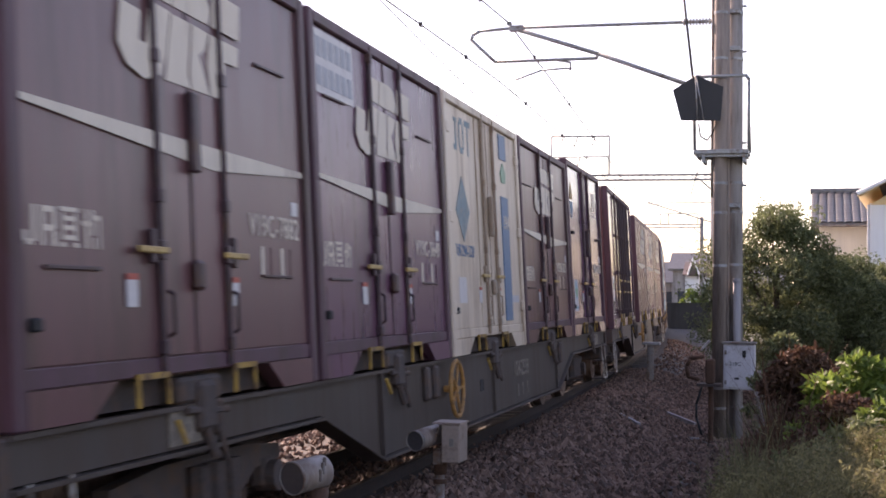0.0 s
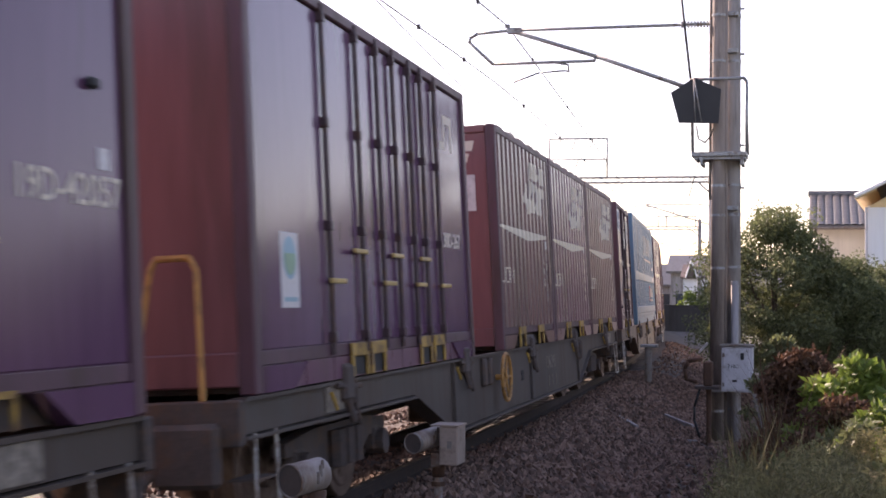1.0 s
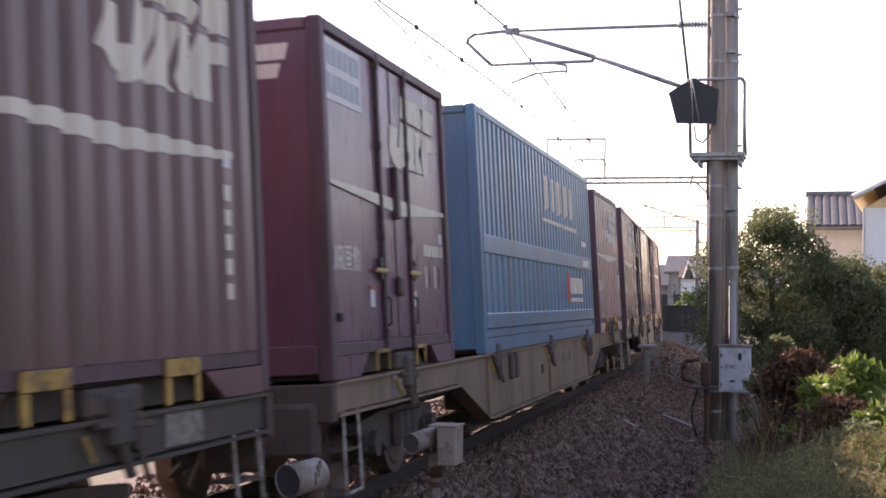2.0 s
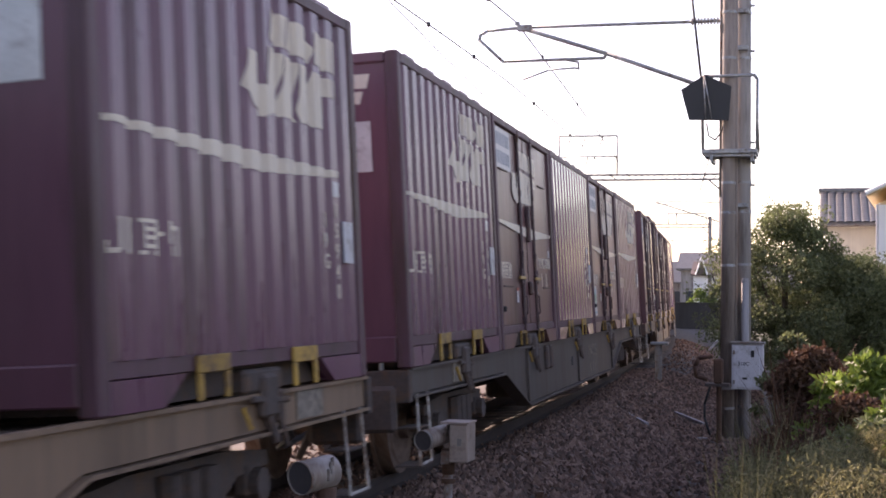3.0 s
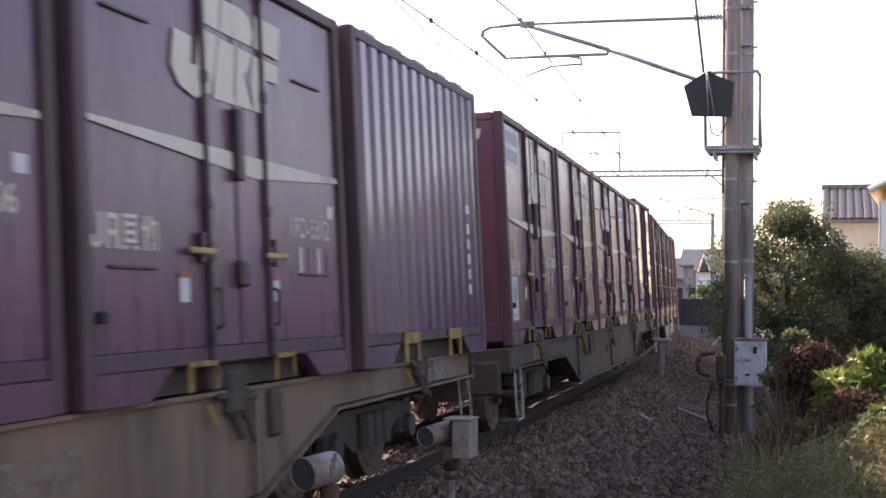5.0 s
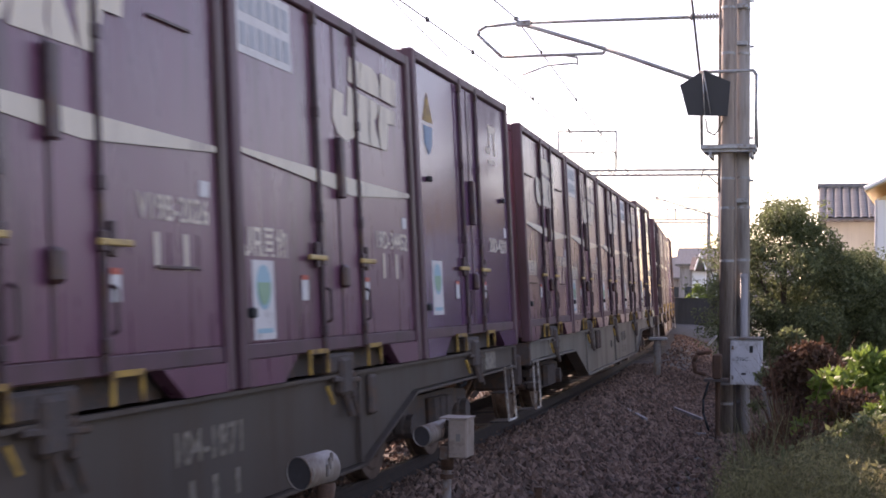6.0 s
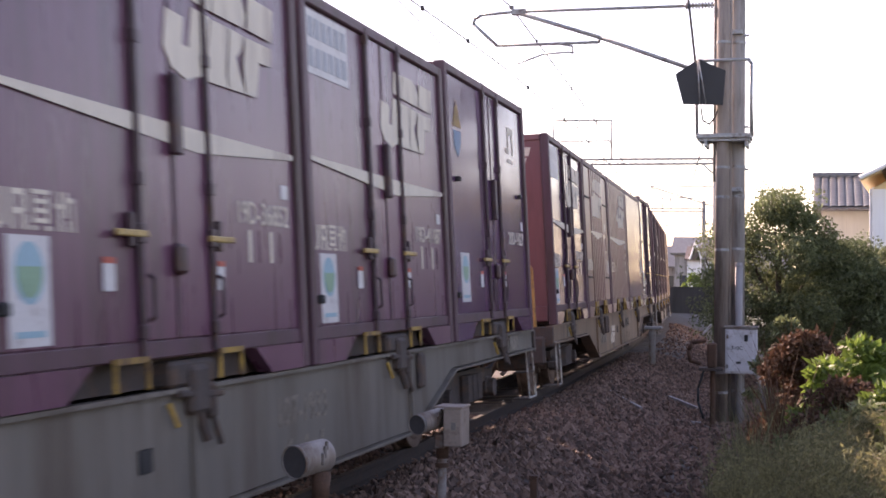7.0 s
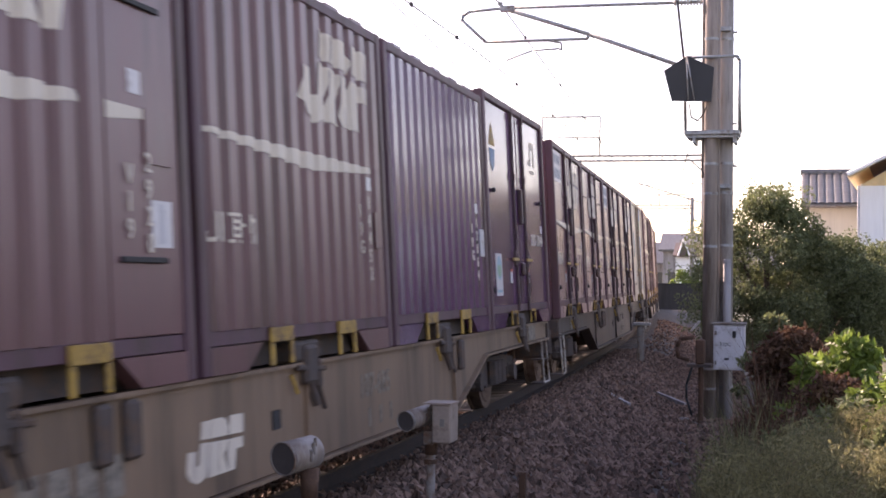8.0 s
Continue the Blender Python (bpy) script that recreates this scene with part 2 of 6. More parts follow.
def lettering(text, height, material):
    key = ("lettering", text, height, material.name)
    if key not in CACHE:
        cu = bpy.data.curves.new("lettering", "FONT")
        cu.body, cu.size, cu.extrude, cu.align_x, cu.align_y = text, height / 0.72, 0.002, "LEFT", "BOTTOM"
        cu.resolution_u, cu.offset = 3, height * 0.012
        ob = bpy.data.objects.new("lettering", cu)
        scene.collection.objects.link(ob)
        dg = bpy.context.evaluated_depsgraph_get()
        me = bpy.data.meshes.new_from_object(ob.evaluated_get(dg))
        bpy.data.objects.remove(ob)
        me.materials.clear()
        me.materials.append(material)
        CACHE[key] = me
    return CACHE[key]


# ---- the line of the track: a left-hand curve of even radius, canted to its inside ----
RADIUS, CANT, CX = 557.0, 3.3, -4.251


def on_track(s, lat=0.0, up=0.0, tilt=False):
    th = s / RADIUS
    x, y = CX - RADIUS * (1 - math.cos(th)), RADIUS * math.sin(th)
    z = up
    if tilt:
        c = radians(CANT)
        lat, z = lat * math.cos(c) - up * math.sin(c), lat * math.sin(c) + up * math.cos(c)
    return Vector((x + lat * math.cos(th), y + lat * math.sin(th), z))


def track_pose(s, up=0.0):
    a, b = on_track(s - 7.1), on_track(s + 7.1)
    mid = (a + b) / 2
    yaw = math.degrees(math.atan2(-(b - a).x, (b - a).y))
    return pose(mid.x, mid.y, 0, 0, -CANT, yaw) @ Matrix.Translation((0, 0, up))

# ---- ground and track bed ----


def ground_height(lat):
    a = abs(lat)
    if a < 1.7:
        return -0.158 + (lat * math.tan(radians(CANT)) if a < 1.25 else math.copysign(0.072 * (1.7 - a) / 0.45, lat))
    prof = ((0.0, -0.24), (1.25, -0.20), (1.7, -0.18), (2.5, -0.45), (3.0, -0.5), (6.0, -0.55), (12.0, -0.9), (2000.0, -1.2))
    for (l0, z0), (l1, z1) in zip(prof, prof[1:]):
        if a <= l1:
            return z0 + (z1 - z0) * (a - l0) / (l1 - l0)
    return -1.2


def strip(name, lats, s0, s1, ds, material, lift=0.0, rough=0.0, seed=3):
    rng = np.random.default_rng(seed)
    n = int((s1 - s0) / ds) + 1
    verts, faces = [], []
    for i in range(n):
        for l in lats:
            p = on_track(s0 + i * ds, l)
            verts.append((p.x, p.y, ground_height(l) + lift + rng.normal(0, rough)))
    k = len(lats)
    for i in range(n - 1):
        for j in range(k - 1):
            a = i * k + j
            faces.append((a, a + 1, a + k + 1, a + k))
    return new(name, raw(name, verts, faces, material, True))


def build_ground():
    xs = [-1500, -400, -150, -60, -35, -20, -12, -8, -6, -4, -2, 0, 2, 4, 6, 9, 14, 25, 60, 150, 400, 1500]
    ys = [-1500, -300, -60, -20, -8, 0, 6, 12, 18, 24, 30, 38, 46, 56, 70, 90, 115, 140, 180, 300, 600, 1500]
    verts, faces = [], []
    for y in ys:
        for x in xs:
            verts.append((x, y, -1.25 if abs(x) > 30 else -0.75))
    k = len(xs)
    for i in range(len(ys) - 1):
        for j in range(k - 1):
            a = i * k + j
            faces.append((a, a + 1, a + k + 1, a + k))
    g = new("ground", raw("ground", verts, faces, SOIL))
    tagged(g, "brown soil with patchy grass beside the railway", "ground", kind="structure")
    t = strip("track_bed", [-3.6, -3.0, -2.4, -1.7, -1.2, -0.6, 0, 0.6, 1.2, 1.7, 2.1, 2.5, 2.75], -40, 260, 0.5, BALLAST, 0.0, 0.012)
    tagged(t, "bed of rust-brown crushed stone ballast", "track bed", kind="structure")
    p = strip("cess_path", [2.75, 3.0, 3.4, 3.9, 4.6, 6.0], -40, 260, 0.5, PATH, -0.004, 0.008, 5)
    tagged(p, "grey gravel path beside the ballast", "path", kind="structure")


def build_stones():
    """Loose ballast: many small irregular stones over the shoulder and between the rails."""
    rng = np.random.default_rng(11)
    base = np.array([(1, 0, 0), (-1, 0, 0), (0, 1, 0), (0, -1, 0), (0, 0, 1), (0, 0, -1)], float)
    tri = np.array([(0, 2, 4), (2, 1, 4), (1, 3, 4), (3, 0, 4), (2, 0, 5), (1, 2, 5), (3, 1, 5), (0, 3, 5)])
    V, F = [], []
    count = 0
    for n, l0, l1, s0, s1, size in ((15000, 0.75, 2.75, 8, 34, 0.052), (9000, 2.0, 3.7, 12, 45, 0.045), (5000, -1.1, 1.1, 4, 18, 0.034),
                                    (6000, -3.2, -0.8, 4, 26, 0.036), (900, 1.2, 2.6, 34, 60, 0.045)):
        for l, s in zip(rng.uniform(l0, l1, n), rng.uniform(s0, s1, n)):
            p = on_track(s, l)
            k = size * rng.uniform(0.6, 1.4)
            v = base * (k * rng.uniform(0.7, 1.1, 3)) * rng.uniform(0.85, 1.15, (6, 1)) + rng.normal(0, k * 0.12, (6, 3))
            a, b = rng.uniform(0, 6.28), rng.uniform(-0.7, 0.7)
            ca, sa, cb, sb = math.cos(a), math.sin(a), math.cos(b), math.sin(b)
            r = np.array([(ca, -sa * cb, sa * sb), (sa, ca * cb, -ca * sb), (0, sb, cb)])
            V.append(v @ r.T + (p.x, p.y, ground_height(l) + k * 0.25))
            F.append(tri + count)
            count += 6
    ob = new("ballast_stones", raw("ballast_stones", np.concatenate(V).tolist(), np.concatenate(F).tolist(), STONE))
    tagged(ob, "loose rust-brown crushed ballast stones along the track", "ballast", kind="stuff")


def build_track():
    tr = new("railway_track")
    tagged(tr, "rusty steel rails on grey concrete sleepers in ballast", "railway track", kind="structure")
    prof = [(-0.064, -0.15), (0.064, -0.15), (0.064, -0.135), (0.012, -0.115), (0.012, -0.045), (0.033, -0.035), (0.033, -0.003),
            (0.025, 0.0), (-0.025, 0.0), (-0.033, -0.003), (-0.033, -0.035), (-0.012, -0.045), (-0.012, -0.115), (-0.064, -0.135)]
    for side in (-0.566, 0.566):
        verts, faces = [], []
        n, k = 76, len(prof)
        for i in range(n):
            for a, b in prof:
                verts.append(on_track(-40 + i * 4.0, side + a, b, True)[:])
        for i in range(n - 1):
            for j in range(k):
                a, b = i * k + j, i * k + (j + 1) % k
                faces.append((a, b, b + k, a + k))
        part("rail", raw("rail", verts, faces, RAIL_TOP), None, tr)
    me = shared("sleeper", lambda bm: box(bm, -1.0, 1.0, -0.12, 0.12, -0.33, -0.152, 0.02), SLEEPER)
    for i in range(170):
        s = -12 + i * 0.6
        ob = part("sleeper", me, None, tr)
        p = on_track(s)
        ob.matrix_basis = pose(p.x, p.y, 0, 0, -CANT, math.degrees(s / RADIUS))


# ---- containers: base centre at the origin, length along y, the seen side at +x ----
LEN, WID, HGT = 3.76, 2.45, 2.5
PITCH = 3.857
TEXT_POSE = Matrix(((0, 0, 1, 0), (1, 0, 0, 0), (0, 1, 0, 0), (0, 0, 0, 1)))


def put_text(parent, text, x, y, z, height, material=None, vertical=False):
    material = material or WHITE
    items = [(text, y, z)] if not vertical else [(c, y, z - i * height * 1.35) for i, c in enumerate(text)]
    for body, yy, zz in items:
        ob = part("lettering", lettering(body, height, material), None, parent)
        ob.matrix_basis = Matrix.Translation((x, yy, zz)) @ TEXT_POSE


def plate(parent, name, x, y0, y1, z0, z1, material, t=0.003, slant=0.0, label=""):
    """A thin painted or glued panel on the seen side."""
    def make(bm):
        return prism(bm, [(y0, z0), (y1, z0), (y1 + slant, z1), (y0 + slant, z1)], x - 0.001, x + t)
    return part(name, shared((name, round(x, 4), round(y0, 3), round(y1, 3), round(z0, 3), round(z1, 3), slant), make, material), None, parent, label)


def rib_profile(ya, yb, n, depth=0.05):
    """Corrugation across the side: points y, x offset from the outer face."""
    out, w = [], (yb - ya) / n
    for i in range(n):
        y = ya + i * w
        out += [(y, -depth), (y + 0.26 * w, -depth), (y + 0.38 * w, 0.0), (y + 0.86 * w, 0.0), (y + 0.98 * w, -depth)]
    return out + [(yb, -depth)]


def ribbed_sheet(bm, prof, x, z0, z1):
    lo = [bm.verts.new((x + dx, y, z0)) for y, dx in prof]
    hi = [bm.verts.new((x + dx, y, z1)) for y, dx in prof]
    for i in range(len(prof) - 1):
        bm.faces.new((lo[i], lo[i + 1], hi[i + 1], hi[i]))
    return bm


def ribbed_mark(bm, prof, x, y0, y1, z_lo, z_hi, slant=0.0):
    """A painted mark that follows the ribs; z_lo and z_hi are functions of the share from y0 to y1."""
    ys = sorted({y0, y1, *[y for y, _ in prof if y0 < y < y1]})
    rows = []
    for y in ys:
        dx = 0.0
        for (ya, da), (yb, db) in zip(prof, prof[1:]):
            if ya <= y <= yb:
                dx = da + (db - da) * (y - ya) / max(1e-6, yb - ya)
        u = (y - y0) / (y1 - y0)
        rows.append((bm.verts.new((x + dx + 0.005, y, z_lo(u))), bm.verts.new((x + dx + 0.005, y, z_hi(u)))))
    for (a, b), (c, d) in zip(rows, rows[1:]):
        bm.faces.new((a, c, d, b))
    return bm


def base_skirt(bm, length, sy):
    """Bottom corner block with a slanted inner end."""
    hl, x = length / 2, WID / 2
    w = min(0.95, length * 0.24)
    return prism(bm, [(sy * (hl - 0.112), 0.005), (sy * (hl - w * 0.72), 0.005), (sy * (hl - w), 0.16), (sy * (hl - 0.112), 0.16)], x - 0.1, x - 0.004)


def lock_rod(bm, x, y, h):
    tube(bm, (x + 0.012, y, 0.18), (x + 0.012, y, h - 0.04), 0.019, 8)
    for z in (0.3, 1.05, 1.75, h - 0.13):
        box(bm, x - 0.02, x + 0.036, y - 0.027, y + 0.027, z - 0.035, z + 0.035, 0.005)
    return bm


def latch(bm, x, y, z, way=1):
    box(bm, x + 0.012, x + 0.04, y - way * 0.05, y + way * 0.27, z - 0.02, z + 0.014, 0.006)
    return bm


def latch_plate(bm, x, y, z, way=1):
    box(bm, x, x + 0.03, y + way * 0.07, y + way * 0.12, z - 0.07, z + 0.1, 0.006)
    return box(bm, x, x + 0.035, y - 0.035, y + 0.035, z - 0.05, z + 0.05, 0.006)


def pocket(bm, x, y0, y1):
    for z0, z1, a, b in ((0.152, 0.182, y0, y1), (0.02, 0.15, y0, y0 + 0.022), (0.02, 0.15, y1 - 0.022, y1)):
        box(bm, x - 0.014, x + 0.004, a, b, z0, z1)
    return bm


def framed_pocket(bm, x, y0, y1):
    for z0, z1, a, b in ((0.152, 0.245, y0, y1), (0.01, 0.15, y0, y0 + 0.055), (0.01, 0.15, y1 - 0.055, y1)):
        box(bm, x - 0.016, x + 0.004, a, b, z0, z1, 0.004)
    return bm


def eco_label(c, y, z, small=False):
    x = WID / 2 - 0.028
    w, h = (0.16, 0.34) if small else (0.34, 0.47)
    p = plate(c, "eco_label", x, y, y + w, z, z + h, PLACARD, label="white label with a green and blue round picture")

    def disc(bm):
        bmesh.ops.create_circle(bm, cap_ends=True, segments=20, radius=w * 0.36, matrix=Matrix.Translation((x + 0.0045, y + w / 2, z + h * 0.66)) @
                                pose(0, 0, 0, 0, 90, 0) @ Matrix.Diagonal((1.1, 1, 1, 1)))
        return bm
    part("picture", shared(("picture", y, z, small), disc, ECO_BLUE), None, p)
    part("picture", shared(("hills", y, z, small), lambda bm: prism(bm, [(y + w / 2 + a, z + h * 0.66 + b * 1.05) for a, b in arc(0, 0, w * 0.3, 165, 375)], x + 0.004, x + 0.007), ECO_GREEN), None, p)
    plate(p, "text_bar", x + 0.003, y + w * 0.15, y + w * 0.85, z + h * 0.08, z + h * 0.14, ECO_BLUE)


def end_marks(c, length, h, full=True):
    """White panel, slanted emblem strokes and placard on the end that faces the oncoming side."""
    y = -length / 2 + 0.024

    def make(bm, x0, x1, z0, z1, s=0.0):
        a = [bm.verts.new(p) for p in ((x0, y - 0.004, z0), (x1, y - 0.004, z0), (x1 + s, y - 0.004, z1), (x0 + s, y - 0.004, z1))]
        bm.faces.new(a)
        return bm
    if full:
        part("end_panel", shared(("end_panel", length), lambda bm: make(bm, 0.1, 0.98, h * 0.62, h * 0.78), PLACARD), None, c, "white painted panel on the end wall")
        part("end_label", shared(("end_label", length), lambda bm: make(bm, 0.1, 0.5, h * 0.44, h * 0.6), CREAM), None, c, "pale label with a blue ring")
        part("end_ring", shared(("end_ring", length), lambda bm: bmesh.ops.create_circle(bm, cap_ends=True, segments=20, radius=0.15, matrix=Matrix.Translation((0.3, y - 0.007, h * 0.53)) @ pose(0, 0, 0, 90, 0, 0)) and bm, ECO_BLUE), None, c)
    else:
        part("end_placard", shared(("end_placard", length), lambda bm: make(bm, 0.3, 0.62, 0.4, 0.56), PLACARD), None, c, "small white placard")
    for i in range(3):
        part("emblem", shared(("end_emblem", length, i), lambda bm: make(bm, 0.05 + i * 0.3, 0.3 + i * 0.3, h * 0.835, h * 0.875, 0.03), WHITE), None, c)
        part("emblem", shared(("end_emblem_up", length, i), lambda bm: make(bm, 0.1 + i * 0.3, 0.36 + i * 0.3, h * 0.885, h * 0.93, 0.03), WHITE), None, c)


def company_bars(c, x, y, z, prof=None):
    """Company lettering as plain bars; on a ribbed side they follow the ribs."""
    for i, (y0, y1, z0, z1) in enumerate((
            (0.0, 0.035, 0.015, 0.06), (0.02, 0.08, 0.0, 0.025), (0.075, 0.11, 0.015, 0.17),
            (0.15, 0.183, 0.0, 0.17), (0.183, 0.27, 0.145, 0.17), (0.245, 0.278, 0.075, 0.15), (0.183, 0.26, 0.065, 0.09), (0.24, 0.278, 0.0, 0.065),
            (0.315, 0.475, 0.155, 0.175), (0.33, 0.35, 0.03, 0.15), (0.44, 0.46, 0.03, 0.15), (0.35, 0.44, 0.115, 0.135), (0.35, 0.44, 0.075, 0.095),
            (0.35, 0.44, 0.032, 0.052), (0.315, 0.36, 0.0, 0.02), (0.43, 0.475, 0.0, 0.02),
            (0.515, 0.585, 0.1, 0.122), (0.54, 0.565, 0.0, 0.175), (0.6, 0.625, 0.06, 0.175), (0.62, 0.69, 0.13, 0.152), (0.665, 0.69, 0.0, 0.13), (0.615, 0.635, 0.0, 0.05))):
        if prof:
            part("text_bar", shared(("rib_bar", round(y, 3), i), lambda bm: ribbed_shape(bm, prof, x, [(y + y0, z + z0), (y + y1, z + z0), (y + y1 + 0.0007, z + z1), (y + y0 + 0.0007, z + z1)]), WHITE), None, c)
        else:
            plate(c, "text_bar", x, y + y0, y + y1, z + z0, z + z1, WHITE)


def arc(cx, cy, r, a0, a1, n=7):
    return [(cx + r * math.cos(radians(a0 + (a1 - a0) * i / n)), cy + r * math.sin(radians(a0 + (a1 - a0) * i / n))) for i in range(n + 1)]


# plain blocks: a hooked one and two split ones, cut by one level gap; u across, v up, both from 0 to 1
EMBLEM = ([(0.03, 0.54), (0.165, 0.52), (0.15, 0.27), (0.2, 0.27), (0.235, 0.64), (0.385, 0.62), (0.345, 0.24), (0.3, 0.05), (0.18, -0.03), (0.06, 0.04), (0.0, 0.2)],
          [(0.243, 0.7), (0.395, 0.68), (0.425, 0.99), (0.268, 1.0)],
          [(0.408, 0.68), (0.7, 0.66), (0.72, 0.8), (0.68, 0.95), (0.6, 1.0), (0.44, 1.0)],
          [(0.398, 0.61), (0.548, 0.6), (0.51, 0.14), (0.53, 0.02), (0.33, 0.02)],
          [(0.562, 0.6), (0.7, 0.58), (0.66, 0.42), (0.61, 0.34), (0.69, 0.02), (0.54, 0.02), (0.53, 0.14)],
          [(0.728, 0.66), (0.985, 0.64), (1.0, 0.98), (0.75, 1.0)],
          [(0.712, 0.58), (0.97, 0.57), (0.96, 0.38), (0.84, 0.38), (0.8, 0.02), (0.7, 0.02), (0.68, 0.3)])


def emblem(c, x, y, z, k=1.0):
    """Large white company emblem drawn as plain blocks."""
    for i, shape in enumerate(EMBLEM):
        part("emblem", shared(("emblem", x, y, z, k, i), lambda bm: prism(bm, [(y + u * 1.6 * k, z + v * 0.61 * k) for u, v in shape], x - 0.001, x + 0.003), WHITE), None, c)


def ribbed_shape(bm, prof, x, outline):
    """A painted outline in y, z that follows the ribs: cut into upright strips at every rib edge and corner."""
    lo, hi = min(y for y, _ in outline), max(y for y, _ in outline)
    ys = sorted({round(y, 5) for y, _ in outline} | {round(y, 5) for y, _ in prof if lo < y < hi})

    def offset(y):
        for (ya, da), (yb, db) in zip(prof, prof[1:]):
            if ya <= y <= yb:
                return da + (db - da) * (y - ya) / max(1e-6, yb - ya)
        return 0.0

    def cuts(y):
        out = []
        for (ya, za), (yb, zb) in zip(outline, outline[1:] + outline[:1]):
            if min(ya, yb) <= y < max(ya, yb):
                out.append(za + (zb - za) * (y - ya) / (yb - ya))
        return sorted(out)
    for ya, yb in zip(ys, ys[1:]):
        if yb - ya < 2e-4:
            continue
        a, b = cuts(ya + 1e-5), cuts(yb - 1e-5)
        if len(a) == len(b):
            for j in range(0, len(a) - 1, 2):
                bm.faces.new([bm.verts.new((x + offset(q) + 0.005, q, z)) for q, z in ((ya, a[j]), (yb, b[j]), (yb, b[j + 1]), (ya, a[j + 1]))])
    return bm


def speed_stripe(c, x, y0, y1, z):
    part("stripe", shared(("stripe", y0, y1, z), lambda bm: prism(bm, [(y0, z + 0.045), (y0 + (y1 - y0) * 0.58, z - 0.075), (y1, z + 0.005), (y1, z + 0.04),
         (y0 + (y1 - y0) * 0.58, z + 0.05), (y0, z + 0.075)], x - 0.001, x + 0.003), WHITE), None, c, "white tapering stripe")


def common(c, length, h, paint, inset=0.04, ends=None):
    """The closed box with corner posts, rails and end walls standing proud."""
    hl, hw = length / 2, WID / 2
    edge = EDGE if paint in (PURPLE, VIOLET, BROWNED) else paint
    part("body", shared(("body", length, h, inset), lambda bm: box(bm, -hw + inset, hw - inset, -hl + 0.045, hl - 0.045, 0.16, h - 0.02), paint), None, c)
    for sx in (-1, 1):
        for sy in (-1, 1):
            part("corner_post", shared(("corner_post", length, h, sx, sy), lambda bm: box(bm, sx * hw, sx * (hw - 0.11), sy * hl, sy * (hl - 0.11), 0.0, h, 0.012), edge), None, c)
        part("top_rail", shared(("top_rail", length, h, sx), lambda bm: box(bm, sx * hw, sx * (hw - 0.09), -hl + 0.112, hl - 0.112, h - 0.09, h - 0.006, 0.01), edge), None, c)
        part("bottom_rail", shared(("bottom_rail", length, sx), lambda bm: box(bm, sx * (hw - 0.02), sx * (hw - 0.1), -hl + 0.112, hl - 0.112, 0.165, 0.25, 0.004), edge), None, c)
    part("floor_frame", shared(("floor_frame", length), lambda bm: box(bm, -hw + 0.14, hw - 0.14, -hl + 0.14, hl - 0.14, 0.01, 0.158), UNDER), None, c, "dark floor frame")
    ends = ends or (WINE if paint is VIOLET else paint)
    for sy in (-1, 1):
        part("base", shared(("base", length, sy), lambda bm: base_skirt(bm, length, sy), paint), None, c)
        part("end_rail", shared(("end_rail", length, h, sy), lambda bm: box(bm, -hw + 0.112, hw - 0.112, sy * hl, sy * (hl - 0.09), h - 0.09, h - 0.006, 0.01), ends), None, c)
        part("end_rail", shared(("end_rail_low", length, sy), lambda bm: box(bm, -hw + 0.112, hw - 0.112, sy * hl, sy * (hl - 0.09), 0.05, 0.25, 0.01), ends), None, c)
        part("end_wall", shared(("end_wall", length, h, sy), lambda bm: box(bm, -hw + 0.114, hw - 0.114, sy * (hl - 0.024), sy * (hl - 0.06), 0.252, h - 0.092), ends), None, c, "dark red end wall" if ends is WINE else "dark plum end wall" if ends is PLUM else "")


def side_sheet(c, length, h, paint):
    """Smooth side: two leaves of the door between fixed panels, a step apart."""
    x, hl = WID / 2 - 0.03, length / 2
    for y0, y1, dx in ((-hl + 0.115, -0.46, 0.0), (-0.44, 0.004, 0.008), (0.01, 0.44, 0.008), (0.46, hl - 0.115, 0.0)):
        part("door" if dx else "side_panel", shared(("panel", length, h, y0), lambda bm: box(bm, x - 0.02, x + dx, y0, y1, 0.255, h - 0.095, 0.004), paint), None, c)


